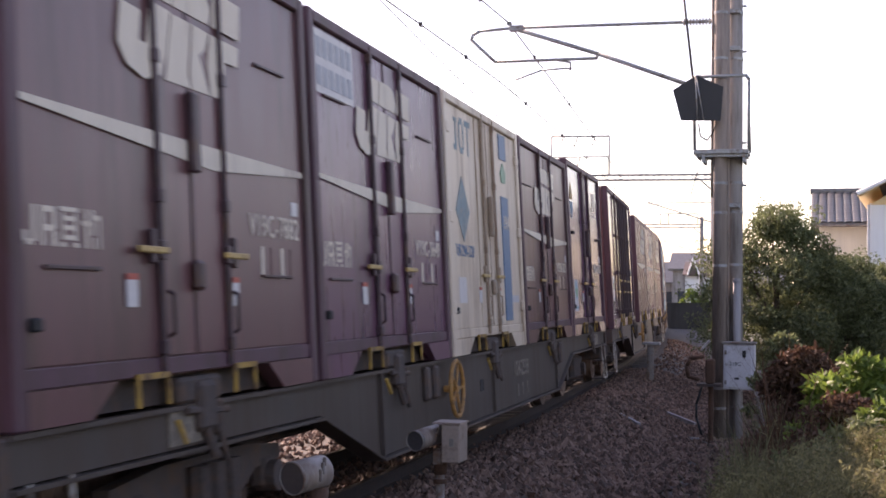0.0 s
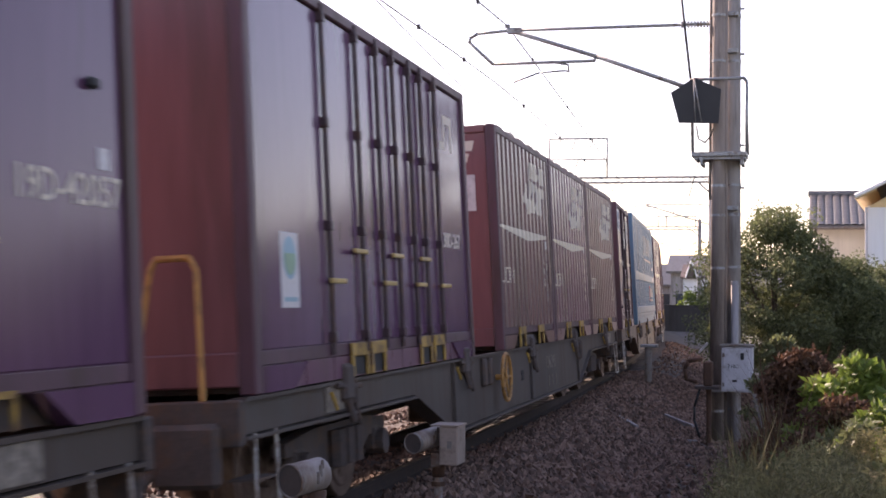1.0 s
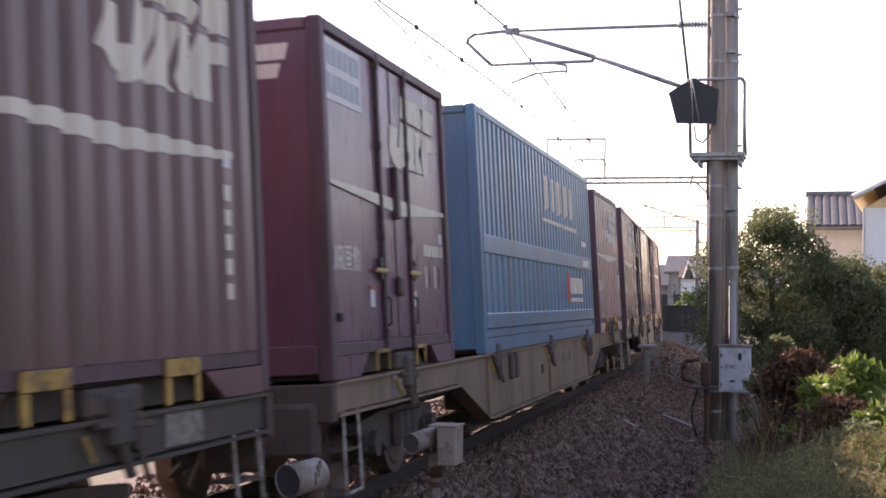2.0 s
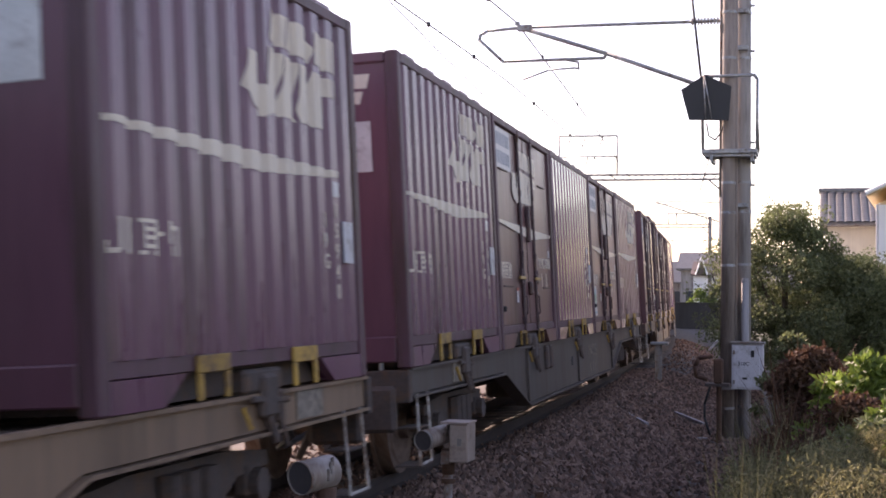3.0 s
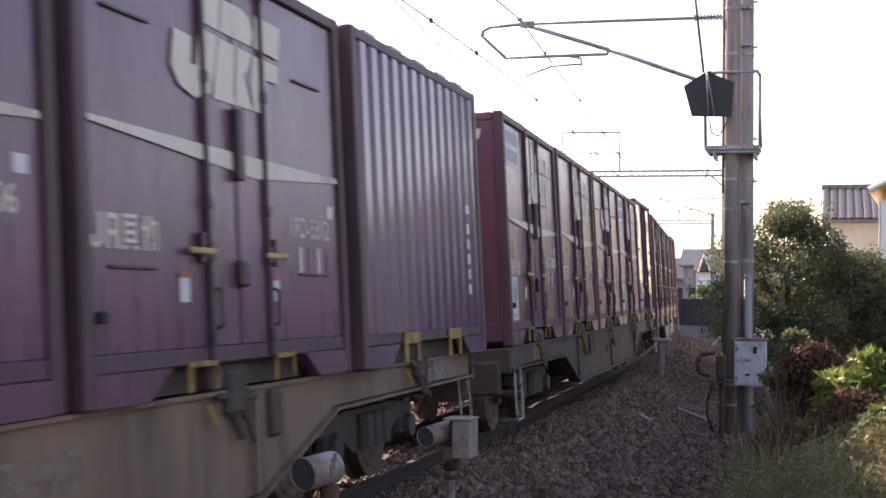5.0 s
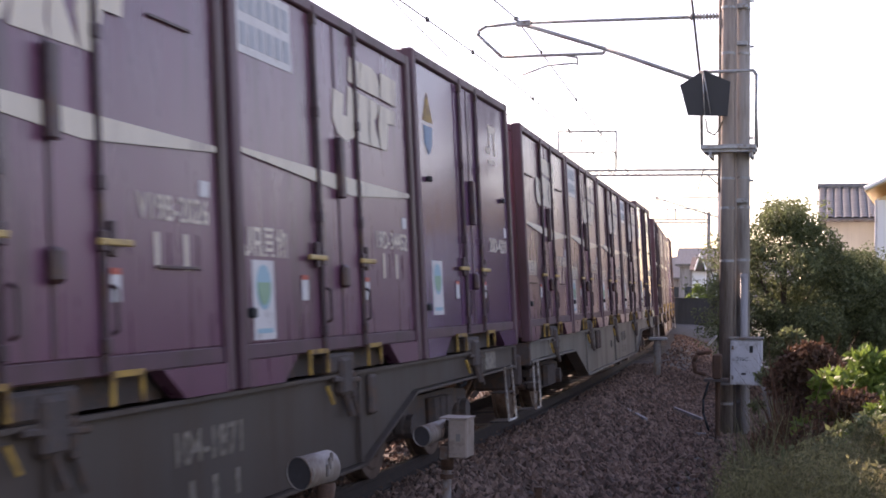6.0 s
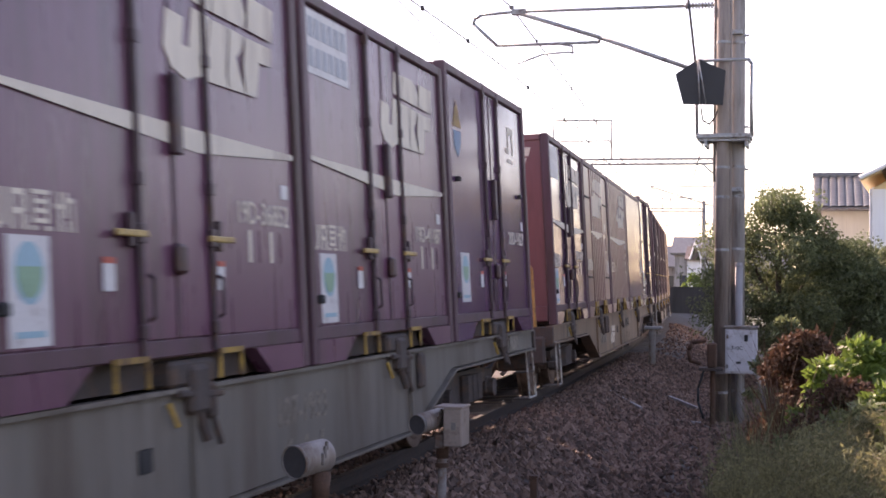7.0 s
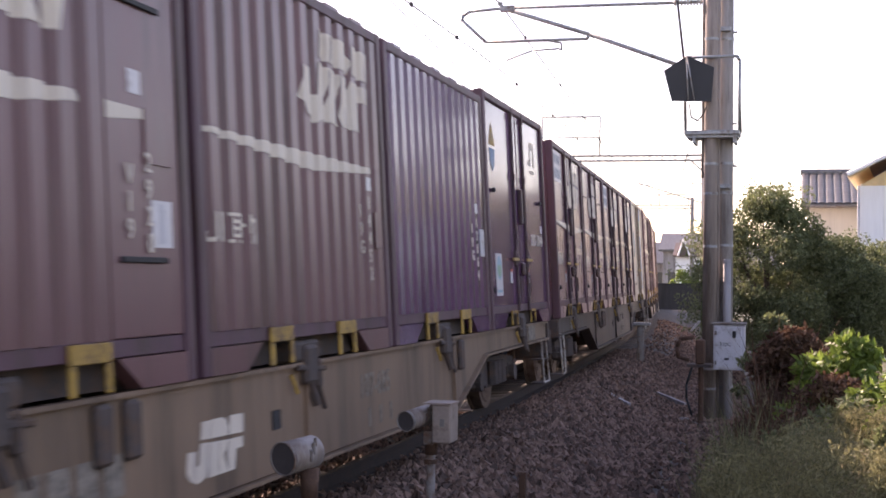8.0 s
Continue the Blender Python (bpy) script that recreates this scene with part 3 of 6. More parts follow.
def door_gear(c, h, ys=(-0.46, 0.4), x=WID / 2 - 0.02, rod=None):
    rod = rod or PURPLE_ROD
    for i, y in enumerate(ys):
        part("lock_rod", shared(("lock_rod", y, h), lambda bm: lock_rod(bm, x, y, h), rod), None, c, "dark vertical door locking rod")
        part("latch", shared(("latch", y), lambda bm: latch(bm, x, y, 0.78, -1 if i % 2 == 0 else 1), BRASS), None, c, "yellow door latch")
        part("latch_plate", shared(("latch_plate", y), lambda bm: latch_plate(bm, x, y, 0.78, -1 if i % 2 == 0 else 1), rod), None, c)
        plate(c, "tag", x - 0.004, y - 0.36 if i % 2 == 0 else y + 0.1, y - 0.24 if i % 2 == 0 else y + 0.2, 0.5, 0.66, PLACARD)
        plate(c, "tag", x - 0.003, y - 0.36 if i % 2 == 0 else y + 0.1, y - 0.24 if i % 2 == 0 else y + 0.2, 0.63, 0.66, RED_TAG, t=0.005)
        part("lower_handle", shared(("lower_handle", y), lambda bm: pipe(bm, [(x, y + 0.1, 0.35), (x + 0.03, y + 0.1, 0.37), (x + 0.03, y + 0.1, 0.56), (x, y + 0.1, 0.58)], 0.01, 5), rod), None, c)
    mid = sum(ys) / len(ys)
    part("door_seal", shared(("door_seal", h, mid), lambda bm: box(bm, x - 0.02, x + 0.004, mid - 0.013, mid + 0.013, 0.26, h - 0.1), rod), None, c)
    part("catch", shared(("catch", mid), lambda bm: box(bm, x, x + 0.05, mid - 0.045, mid + 0.045, 1.2, 1.62, 0.01), rod), None, c, "door catch block")
    part("catch", shared(("catch_low", mid), lambda bm: box(bm, x, x + 0.05, mid - 0.055, mid + 0.055, 0.58, 0.74, 0.02), rod), None, c)
    for y0, y1 in ((-0.78, -0.42), (0.44, 0.76)):
        part("fork_pocket", shared(("fork_pocket", y0), lambda bm: pocket(bm, WID / 2, y0, y1), YELLOW), None, c, "yellow-edged fork pocket")
    hl = LEN / 2
    part("bumper", shared(("bumper",), lambda bm: box(bm, x, x + 0.04, -hl + 0.14, -hl + 0.21, 0.4, 0.46, 0.01), BLACK), None, c)


def smooth_container(number="", panel=False, vents=False, eco=False, paint=None, stripe=True, big=True, end=True):
    paint = paint or PURPLE
    c = new("container")
    common(c, LEN, HGT, paint, ends=WINE if paint is VIOLET else PLUM)
    side_sheet(c, LEN, HGT, paint)
    door_gear(c, HGT)
    x, hl = WID / 2 - 0.028, LEN / 2
    if stripe:
        speed_stripe(c, x + 0.01, -hl + 0.13, hl - 0.13, HGT * 0.525)
        company_bars(c, x, -hl + 0.14, HGT * 0.305)
        emblem(c, x + 0.01, -0.84 if vents else -0.1, HGT * 0.655)
    else:
        emblem(c, x + 0.01, 1.1, HGT * 0.75, 0.32)
    if panel:
        p = plate(c, "notice_panel", x, -hl + 0.16, -hl + 1.05, HGT * 0.78, HGT * 0.955, PLACARD, label="white notice panel with rows of blue-grey characters")
        for r in range(2):
            for i in range(6):
                plate(p, "text_bar", x + 0.003, -hl + 0.2 + i * 0.14, -hl + 0.3 + i * 0.14, HGT * (0.8 + r * 0.08), HGT * (0.855 + r * 0.08), NOTICE_INK if big else PLACARD)
    if vents:
        # solid bars, dark in place of the shade inside the slits
        for y0, z in ((-hl + 0.3, 0.665), (hl - 0.9, 0.665), (-hl + 0.3, 1.93), (hl - 0.9, 1.93)):
            part("vent", shared(("vent", y0, z), lambda bm: box(bm, x, x + 0.016, y0, y0 + 0.5, z, z + 0.018, 0.003), PURPLE_ROD), None, c, "slit vent, a dark bar standing for its shaded gap")
    if eco:
        eco_label(c, -hl + 0.25, 0.27)
    plate(c, "placard", x, hl - 0.34, hl - 0.22, HGT * 0.425, HGT * 0.46, PLACARD)
    if number:
        put_text(c, number, x + 0.002, hl - 1.08, HGT * (0.35 if vents else 0.34), 0.135)
    else:
        for i in range(5):
            plate(c, "text_bar", x, hl - 0.92 + i * 0.15, hl - 0.81 + i * 0.15, HGT * 0.375, HGT * 0.415, WHITE)
    for i in range(4):
        plate(c, "text_bar", x, hl - 0.9 + i * 0.17, hl - 0.85 + i * 0.17, 0.66, 0.85, paint if i % 2 else WHITE, t=0.002)
    if end:
        end_marks(c, LEN, HGT, False)
    else:
        part("end_number", shared(("end_number",), lambda bm: bmesh.ops.create_circle(bm, cap_ends=True, segments=20, radius=0.07, matrix=Matrix.Translation((0.98, -LEN / 2 + 0.018, 0.72)) @ pose(0, 0, 0, 90, 0, 0)) and bm, FADED), None, c, "faded round number mark")
    return tagged(c, ("faded brownish-purple" if paint is BROWNED else "purple") + " steel freight container with white emblem, stripe and barred doors", "container", "containers on the train")


def tall_container(number="", eco=True):
    h = 2.6
    c = new("container")
    common(c, LEN, h, VIOLET)
    side_sheet(c, LEN, h, VIOLET)
    door_gear(c, h, (-0.3, 0.36))
    x, hl = WID / 2 - 0.028, LEN / 2
    # hooked emblem in two plain strokes and a bar
    plate(c, "emblem", x, 1.0, 1.06, 1.98, 2.28, WHITE)
    plate(c, "emblem", x, 0.86, 1.0, 1.98, 2.04, WHITE)
    plate(c, "emblem", x, 1.06, 1.3, 2.2, 2.28, WHITE)
    plate(c, "emblem", x, 1.24, 1.3, 1.98, 2.2, WHITE, slant=-0.02)
    plate(c, "text_bar", x, 0.95, 1.25, 1.88, 1.92, WHITE)
    if eco:
        eco_label(c, -hl + 0.42, 0.36)
    part("side_mark", shared(("side_mark",), lambda bm: prism(bm, [(-hl + 0.34, 2.03), (-hl + 0.66, 2.03), (-hl + 0.5, 2.28)], x - 0.001, x + 0.003), YELLOW), None, c, "yellow painted triangle")
    part("side_mark", shared(("side_mark_low",), lambda bm: prism(bm, [(-hl + 0.36, 1.99), (-hl + 0.64, 1.99), (-hl + 0.62, 1.84), (-hl + 0.5, 1.74), (-hl + 0.38, 1.84)], x - 0.001, x + 0.003), MARK_BLUE), None, c, "blue painted shield")
    plate(c, "placard", x, hl - 0.34, hl - 0.24, 1.14, 1.24, PLACARD)
    if number:
        put_text(c, number, x + 0.002, hl - 1.06, 0.93, 0.145)
    for y in (-hl + 0.4, hl - 0.4):
        part("bumper", shared(("tall_bumper", y), lambda bm: box(bm, x, x + 0.04, y - 0.04, y + 0.04, 1.5, 1.55, 0.01), BLACK), None, c)
    return tagged(c, "tall glossy violet freight container with a small white emblem", "container", "containers on the train")


def ribbed_container(number="", marked=True, half=False, pale=False, eco=False, brown=False):
    c = new("container")
    paint = BROWNED if brown else VIOLET if pale else PURPLE
    common(c, LEN, HGT, paint, 0.13, WINE if brown else PLUM)
    x, hl = WID / 2 - 0.006, LEN / 2
    ya, yb, n = (-hl + 0.115, hl - 0.115, 13) if not half else (-0.95, 0.95, 7)
    prof = rib_profile(ya, yb, n)
    part("ribbed_side", shared(("ribbed_side", half), lambda bm: ribbed_sheet(bm, prof, x, 0.25, HGT - 0.09), paint), None, c, "vertically ribbed steel side wall")
    if half:
        for y0, y1 in ((-hl + 0.115, -0.955), (0.955, hl - 0.115)):
            part("side_panel", shared(("half_panel", y0), lambda bm: box(bm, x - 0.12, x - 0.01, y0, y1, 0.255, HGT - 0.095, 0.004), paint), None, c)
            # black bars take the place of the shaded slits
            for z in (0.62, 1.9):
                part("vent", shared(("half_vent", y0, z), lambda bm: box(bm, x - 0.01, x + 0.01, y0 + 0.1, y1 - 0.2, z, z + 0.03, 0.004), BLACK), None, c, "slit vent, a dark bar standing for its shaded gap")
    for y in (-1.5, -0.8, -0.1, 0.6, 1.2):
        part("roof_lip", shared(("roof_lip",), lambda bm: box(bm, x - 0.1, x - 0.02, 0, 0.3, HGT - 0.004, HGT + 0.03, 0.008), paint), None, c).location = (0, y, 0)
    if marked:
        y0, y1 = (-0.06, 1.5) if not half else (-0.72, 0.84)
        for i, shape in enumerate(EMBLEM):
            part("emblem", shared(("rib_emblem", half, i), lambda bm: ribbed_shape(bm, prof, x, [(y0 + u * (y1 - y0), HGT * 0.655 + v * 0.65) for u, v in shape]), WHITE), None, c)
        part("stripe", shared(("rib_stripe", half), lambda bm: ribbed_mark(bm, prof, x, ya + 0.03, yb - 0.2,
             lambda u: HGT * 0.535 + (0.03 - 0.16 * u if u < 0.55 else -0.058 + 0.18 * (u - 0.55)), lambda u: HGT * 0.535 + 0.06), WHITE), None, c, "white tapering stripe")
        if half:
            part("stripe", shared(("half_stripe",), lambda bm: prism(bm, [(0.96, HGT * 0.535 - 0.03), (hl - 0.2, HGT * 0.535 + 0.035), (hl - 0.2, HGT * 0.535 + 0.055), (0.96, HGT * 0.535 + 0.055)], x - 0.011, x - 0.006), WHITE), None, c)
            plate(c, "placard", x - 0.01, 1.2, 1.34, 1.46, 1.58, PLACARD)
            p = plate(c, "notice_panel", x - 0.01, 1.42, 1.66, 0.7, 0.94, PLACARD, label="white card in a holder")
            plate(p, "text_bar", x - 0.007, 1.52, 1.56, 0.72, 0.92, BOX_GREY)
            plate(c, "holder", x - 0.01, 1.36, 1.66, 1.12, 1.4, BROWNED, t=0.012)
        company_bars(c, x, -hl + 0.16, HGT * 0.3, None if half else prof)
    for y0, y1 in ((-0.85, -0.45), (0.5, 0.9)):
        part("fork_pocket", shared(("rib_pocket", y0), lambda bm: framed_pocket(bm, WID / 2, y0, y1), YELLOW), None, c, "yellow-edged fork pocket")
    if number:
        a, b = number.split("-")
        put_text(c, a, x + 0.004, 1.12, 0.98, 0.1, None, True)
        put_text(c, b, x + 0.004, 1.34, 1.05, 0.1, None, True)
        if not half:
            plate(c, "placard", x, 1.34, 1.45, 1.22, 1.32, PLACARD)
            plate(c, "holder", x, 1.5, 1.68, 0.78, 1.06, BOX_GREY if not brown else paint, t=0.012, label="grey card holder")
    else:
        for i in range(5):
            plate(c, "text_bar", x, 1.32, 1.4, 0.55 + i * 0.14, 0.64 + i * 0.14, WHITE)
        plate(c, "placard", x, 1.32, 1.42, 1.3, 1.38, PLACARD)
    if eco:
        plate(c, "placard", x, 1.3, 1.5, 0.4, 0.62, PLACARD)
    end_marks(c, LEN, HGT)
    return tagged(c, ("faded brownish-purple" if brown else "purple") + " freight container with vertically ribbed sides" + (", white emblem and stripe" if marked else ", plain"), "container", "containers on the train")


def cream_container(number="", full=True):
    c = new("container")
    common(c, LEN, HGT, CREAM)
    side_sheet(c, LEN, HGT, CREAM)
    door_gear(c, HGT, (-0.2, 0.36), rod=CREAM_ROD)
    x, hl = WID / 2 - 0.022, LEN / 2
    part("side_stripe", shared(("side_stripe",), lambda bm: box(bm, x - 0.01, x + 0.004, 0.82, 1.2, 0.3, 1.68), MARK_BLUE), None, c, "broad blue painted stripe")
    part("side_stripe", shared(("side_stripe_up",), lambda bm: box(bm, x - 0.01, x + 0.004, 0.82, 1.2, 2.1, 2.38), MARK_BLUE), None, c)
    part("diamond", shared(("diamond",), lambda bm: prism(bm, [(-1.45, 1.4), (-1.14, 1.1), (-0.84, 1.4), (-1.14, 1.74)], x - 0.02, x - 0.003), MARK_TEAL), None, c, "faded teal painted diamond")
    if full:
        for y0, y1, z0, z1 in ((-1.33, -1.28, 1.98, 2.3), (-1.4, -1.33, 1.98, 2.04), (-1.38, -1.24, 2.26, 2.3), (-1.18, -1.13, 2.02, 2.27), (-1.0, -0.95, 2.02, 2.27),
                               (-1.13, -1.0, 1.97, 2.03), (-1.13, -1.0, 2.26, 2.32), (-0.8, -0.75, 1.97, 2.28), (-0.9, -0.65, 2.26, 2.32)):
            plate(c, "emblem", x - 0.008, y0, y1, z0, z1, MARK_TEAL)
        put_text(c, "19A", x + 0.006, 0.87, 1.28, 0.15)
        put_text(c, number, x - 0.006, -1.5, 0.92, 0.12, MARK_BLUE)
    part("picture", shared(("cream_picture",), lambda bm: prism(bm, [(0.9, 1.84), (1.1, 1.84), (1.14, 1.95), (1.0, 2.06), (0.86, 1.95)], x - 0.01, x + 0.003), ECO_GREEN), None, c)
    plate(c, "placard", x - 0.008, -1.45, -1.12, 0.5, 0.75, PLACARD)
    plate(c, "placard", x, 1.0, 1.6, 0.5, 0.58, BOX_GREY)
    part("hinge", shared(("hinge",), lambda bm: [box(bm, x - 0.01, x + 0.03, s * (hl - 0.16), s * (hl - 0.03), z, z + 0.12, 0.012) for s in (-1, 1) for z in (0.4, 1.25, 2.1)] and bm, CREAM), None, c)
    return tagged(c, "cream-white freight container with a blue stripe and rust stains", "container", "containers on the train")


def long_container(number="30D-267"):
    """Twenty-foot container with four pairs of locking rods."""
    length, h = 6.058, 2.6
    c = new("container")
    common(c, length, h, VIOLET)
    x, hl = WID / 2 - 0.03, length / 2
    ys = (-1.64, -0.85, 0.04, 1.0, 1.95)
    for y0, y1 in zip((-hl + 0.115, *ys), (*ys, hl - 0.115)):
        part("door" if y0 > -1 else "side_panel", shared(("long_panel", y0), lambda bm: box(bm, x - 0.02, x + 0.004, y0 + 0.006, y1 - 0.006, 0.255, h - 0.095, 0.004), VIOLET), None, c)
    for i, y in enumerate((-1.55, -0.76, -0.2, 0.28, 0.8, 1.2, 1.72)):
        part("lock_rod", shared(("long_rod", y), lambda bm: lock_rod(bm, x + 0.02, y, h), PURPLE_ROD), None, c, "dark vertical door locking rod")
        part("latch", shared(("long_latch", y), lambda bm: latch(bm, x + 0.02, y, 0.68 + 0.22 * (i % 2), -1 if i % 2 else 1), BRASS), None, c, "yellow door latch")
    for y0, y1 in ((-1.15, -0.72), (-0.66, -0.25), (0.85, 1.25), (1.32, 1.75)):
        part("fork_pocket", shared(("long_pocket", y0), lambda bm: framed_pocket(bm, WID / 2 + 0.004, y0, y1), YELLOW), None, c, "yellow-edged fork pocket")
        # solid black block in place of the shaded hollow of the pocket
        part("pocket_mouth", shared(("pocket_mouth", y0), lambda bm: box(bm, x - 0.02, x + 0.014, y0 + 0.03, y1 - 0.03, 0.02, 0.15), BLACK), None, c)
    eco_label(c, -hl + 0.55, 0.5)
    part("skirt", shared(("long_skirt",), lambda bm: box(bm, x - 0.06, x + 0.01, -hl + 0.115, hl - 0.115, 0.01, 0.16), PURPLE), None, c)
    plate(c, "emblem", x + 0.004, 2.15, 2.21, 1.95, 2.28, WHITE)
    plate(c, "emblem", x + 0.004, 1.98, 2.15, 1.95, 2.02, WHITE)
    plate(c, "emblem", x + 0.004, 2.21, 2.5, 2.2, 2.28, WHITE)
    plate(c, "emblem", x + 0.004, 2.42, 2.5, 1.95, 2.2, WHITE)
    put_text(c, number, x + 0.006, 1.98, 1.0, 0.14)
    return tagged(c, "long glossy violet freight container with four door rods", "container", "containers on the train")


def blue_container():
    """Thirty-one-foot blue container, ribbed above and panelled below."""
    length, h = 9.41, 2.6
    c = new("container")
    common(c, length, h, BLUE, 0.13)
    x, hl = WID / 2 - 0.006, length / 2
    up = rib_profile(-hl + 0.115, hl - 0.2, 34)
    part("ribbed_side", shared(("blue_up",), lambda bm: ribbed_sheet(bm, up, x, 1.25, h - 0.09), BLUE), None, c, "blue ribbed upper side wall")
    lo = rib_profile(-hl + 0.115, hl - 0.2, 26, 0.05)
    part("ribbed_side", shared(("blue_lo",), lambda bm: ribbed_sheet(bm, lo, x, 0.42, 1.05), BLUE), None, c)
    part("belt", shared(("belt",), lambda bm: box(box(bm, x - 0.05, x + 0.012, -hl + 0.115, hl - 0.115, 1.05, 1.25, 0.01), x - 0.05, x + 0.012, -hl + 0.115, hl - 0.115, 0.255, 0.42, 0.01), BLUE), None, c)
    part("skirt", shared(("blue_skirt",), lambda bm: box(bm, x - 0.06, x - 0.004, -hl + 0.115, hl - 0.115, 0.01, 0.16), BLUE), None, c)
    for i in range(5):
        part("emblem", shared(("blue_emblem", i), lambda bm: ribbed_mark(bm, up, x, -0.2 + i * 0.62, 0.2 + i * 0.62, lambda u: 1.75 + 0.08 * u, lambda u: 2.25), WHITE), None, c)
    part("stripe", shared(("blue_stripe",), lambda bm: ribbed_mark(bm, up, x, -0.4, 3.0, lambda u: 1.62 - 0.02 * u, lambda u: 1.66), WHITE), None, c)
    part("emblem", shared(("red_seal",), lambda bm: ribbed_mark(bm, lo, x, 1.6, 1.95, lambda u: 0.52 + 0.1 * abs(u - 0.5), lambda u: 0.98 - 0.1 * abs(u - 0.5)), RED_TAG), None, c, "red round seal")
    for i in range(4):
        part("text_bar", shared(("blue_bar", i), lambda bm: ribbed_mark(bm, lo, x, 2.05 + i * 0.36, 2.34 + i * 0.36, lambda u: 0.66, lambda u: 0.9), WHITE), None, c)
    part("text_bar", shared(("blue_low_bar",), lambda bm: ribbed_mark(bm, lo, x, 2.05, 3.4, lambda u: 0.54, lambda u: 0.6), WHITE), None, c)
    plate(c, "placard", x + 0.012, 3.5, 4.2, 1.1, 1.2, PLACARD)
    plate(c, "placard", x + 0.002, 3.55, 4.05, 1.42, 1.5, PLACARD)
    return tagged(c, "long blue freight container with white lettering blocks and ribbed sides", "container", "containers on the train")

# ---- wagons: origin at rail level under the middle, length along y ----
WHEEL_R = 0.43


def bogie(w, y):
    b = new("bogie")
    b.parent = w
    b.location = (0, y, 0)
    for sx in (-1, 1):
        def frame_side(bm):
            prism(bm, [(-1.2, 0.52), (-0.75, 0.5), (-0.4, 0.33), (0.4, 0.33), (0.75, 0.5), (1.2, 0.52), (1.2, 0.61), (0.6, 0.66), (-0.6, 0.66), (-1.2, 0.61)],
                  sx * 0.86, sx * 0.96)
            for k in (-0.22, 0, 0.22):
                tube(bm, (sx * 0.99, k, 0.36), (sx * 0.99, k, 0.62), 0.08, 8)
            return bm
        part("side_frame", shared(("side_frame", sx), frame_side, UNDER), None, b)
        for k in (-0.95, 0.95):
            part("axle_box", shared(("axle_box", sx, k), lambda bm: box(tube(bm, (sx * 0.9, k, 0.43), (sx * 1.04, k, 0.43), 0.1, 12), sx * 0.88, sx * 0.98, k - 0.11, k + 0.11, 0.36, 0.55, 0.02), UNDER), None, b)
            part("brake_shoe", shared(("brake_shoe", sx, k), lambda bm: box(bm, sx * 0.48, sx * 0.62, k * 0.5 - 0.05, k * 0.5 + 0.05, 0.25, 0.62, 0.02), RUSTY), None, b)
    wheels = []

    def wheelset(bm):
        tube(bm, (-0.85, 0, 0), (0.85, 0, 0), 0.075, 10)
        for sx in (-1, 1):
            tube(bm, (sx * 0.535, 0, 0), (sx * 0.66, 0, 0), WHEEL_R, 28)
            tube(bm, (sx * 0.505, 0, 0), (sx * 0.536, 0, 0), WHEEL_R + 0.027, 28)
            tube(bm, (sx * 0.66, 0, 0), (sx * 0.672, 0, 0), WHEEL_R - 0.07, 24, WHEEL_R - 0.09)
            tube(bm, (sx * 0.672, 0, 0), (sx * 0.76, 0, 0), 0.13, 12)
            for i in range(3):
                a = i * 2.094
                box(bm, sx * 0.672, sx * 0.68, 0.24 * math.cos(a) - 0.03, 0.24 * math.cos(a) + 0.03, 0.24 * math.sin(a) - 0.03, 0.24 * math.sin(a) + 0.03)
        return bm
    for k in (-0.95, 0.95):
        ob = part("wheelset", shared(("wheelset",), wheelset, STEEL), None, b)
        ob.location = (0, k, WHEEL_R)
        wheels.append((ob, k))
    part("bolster", shared(("bolster",), lambda bm: box(bm, -0.9, 0.9, -0.25, 0.25, 0.55, 0.78, 0.02), UNDER), None, b)
    return wheels


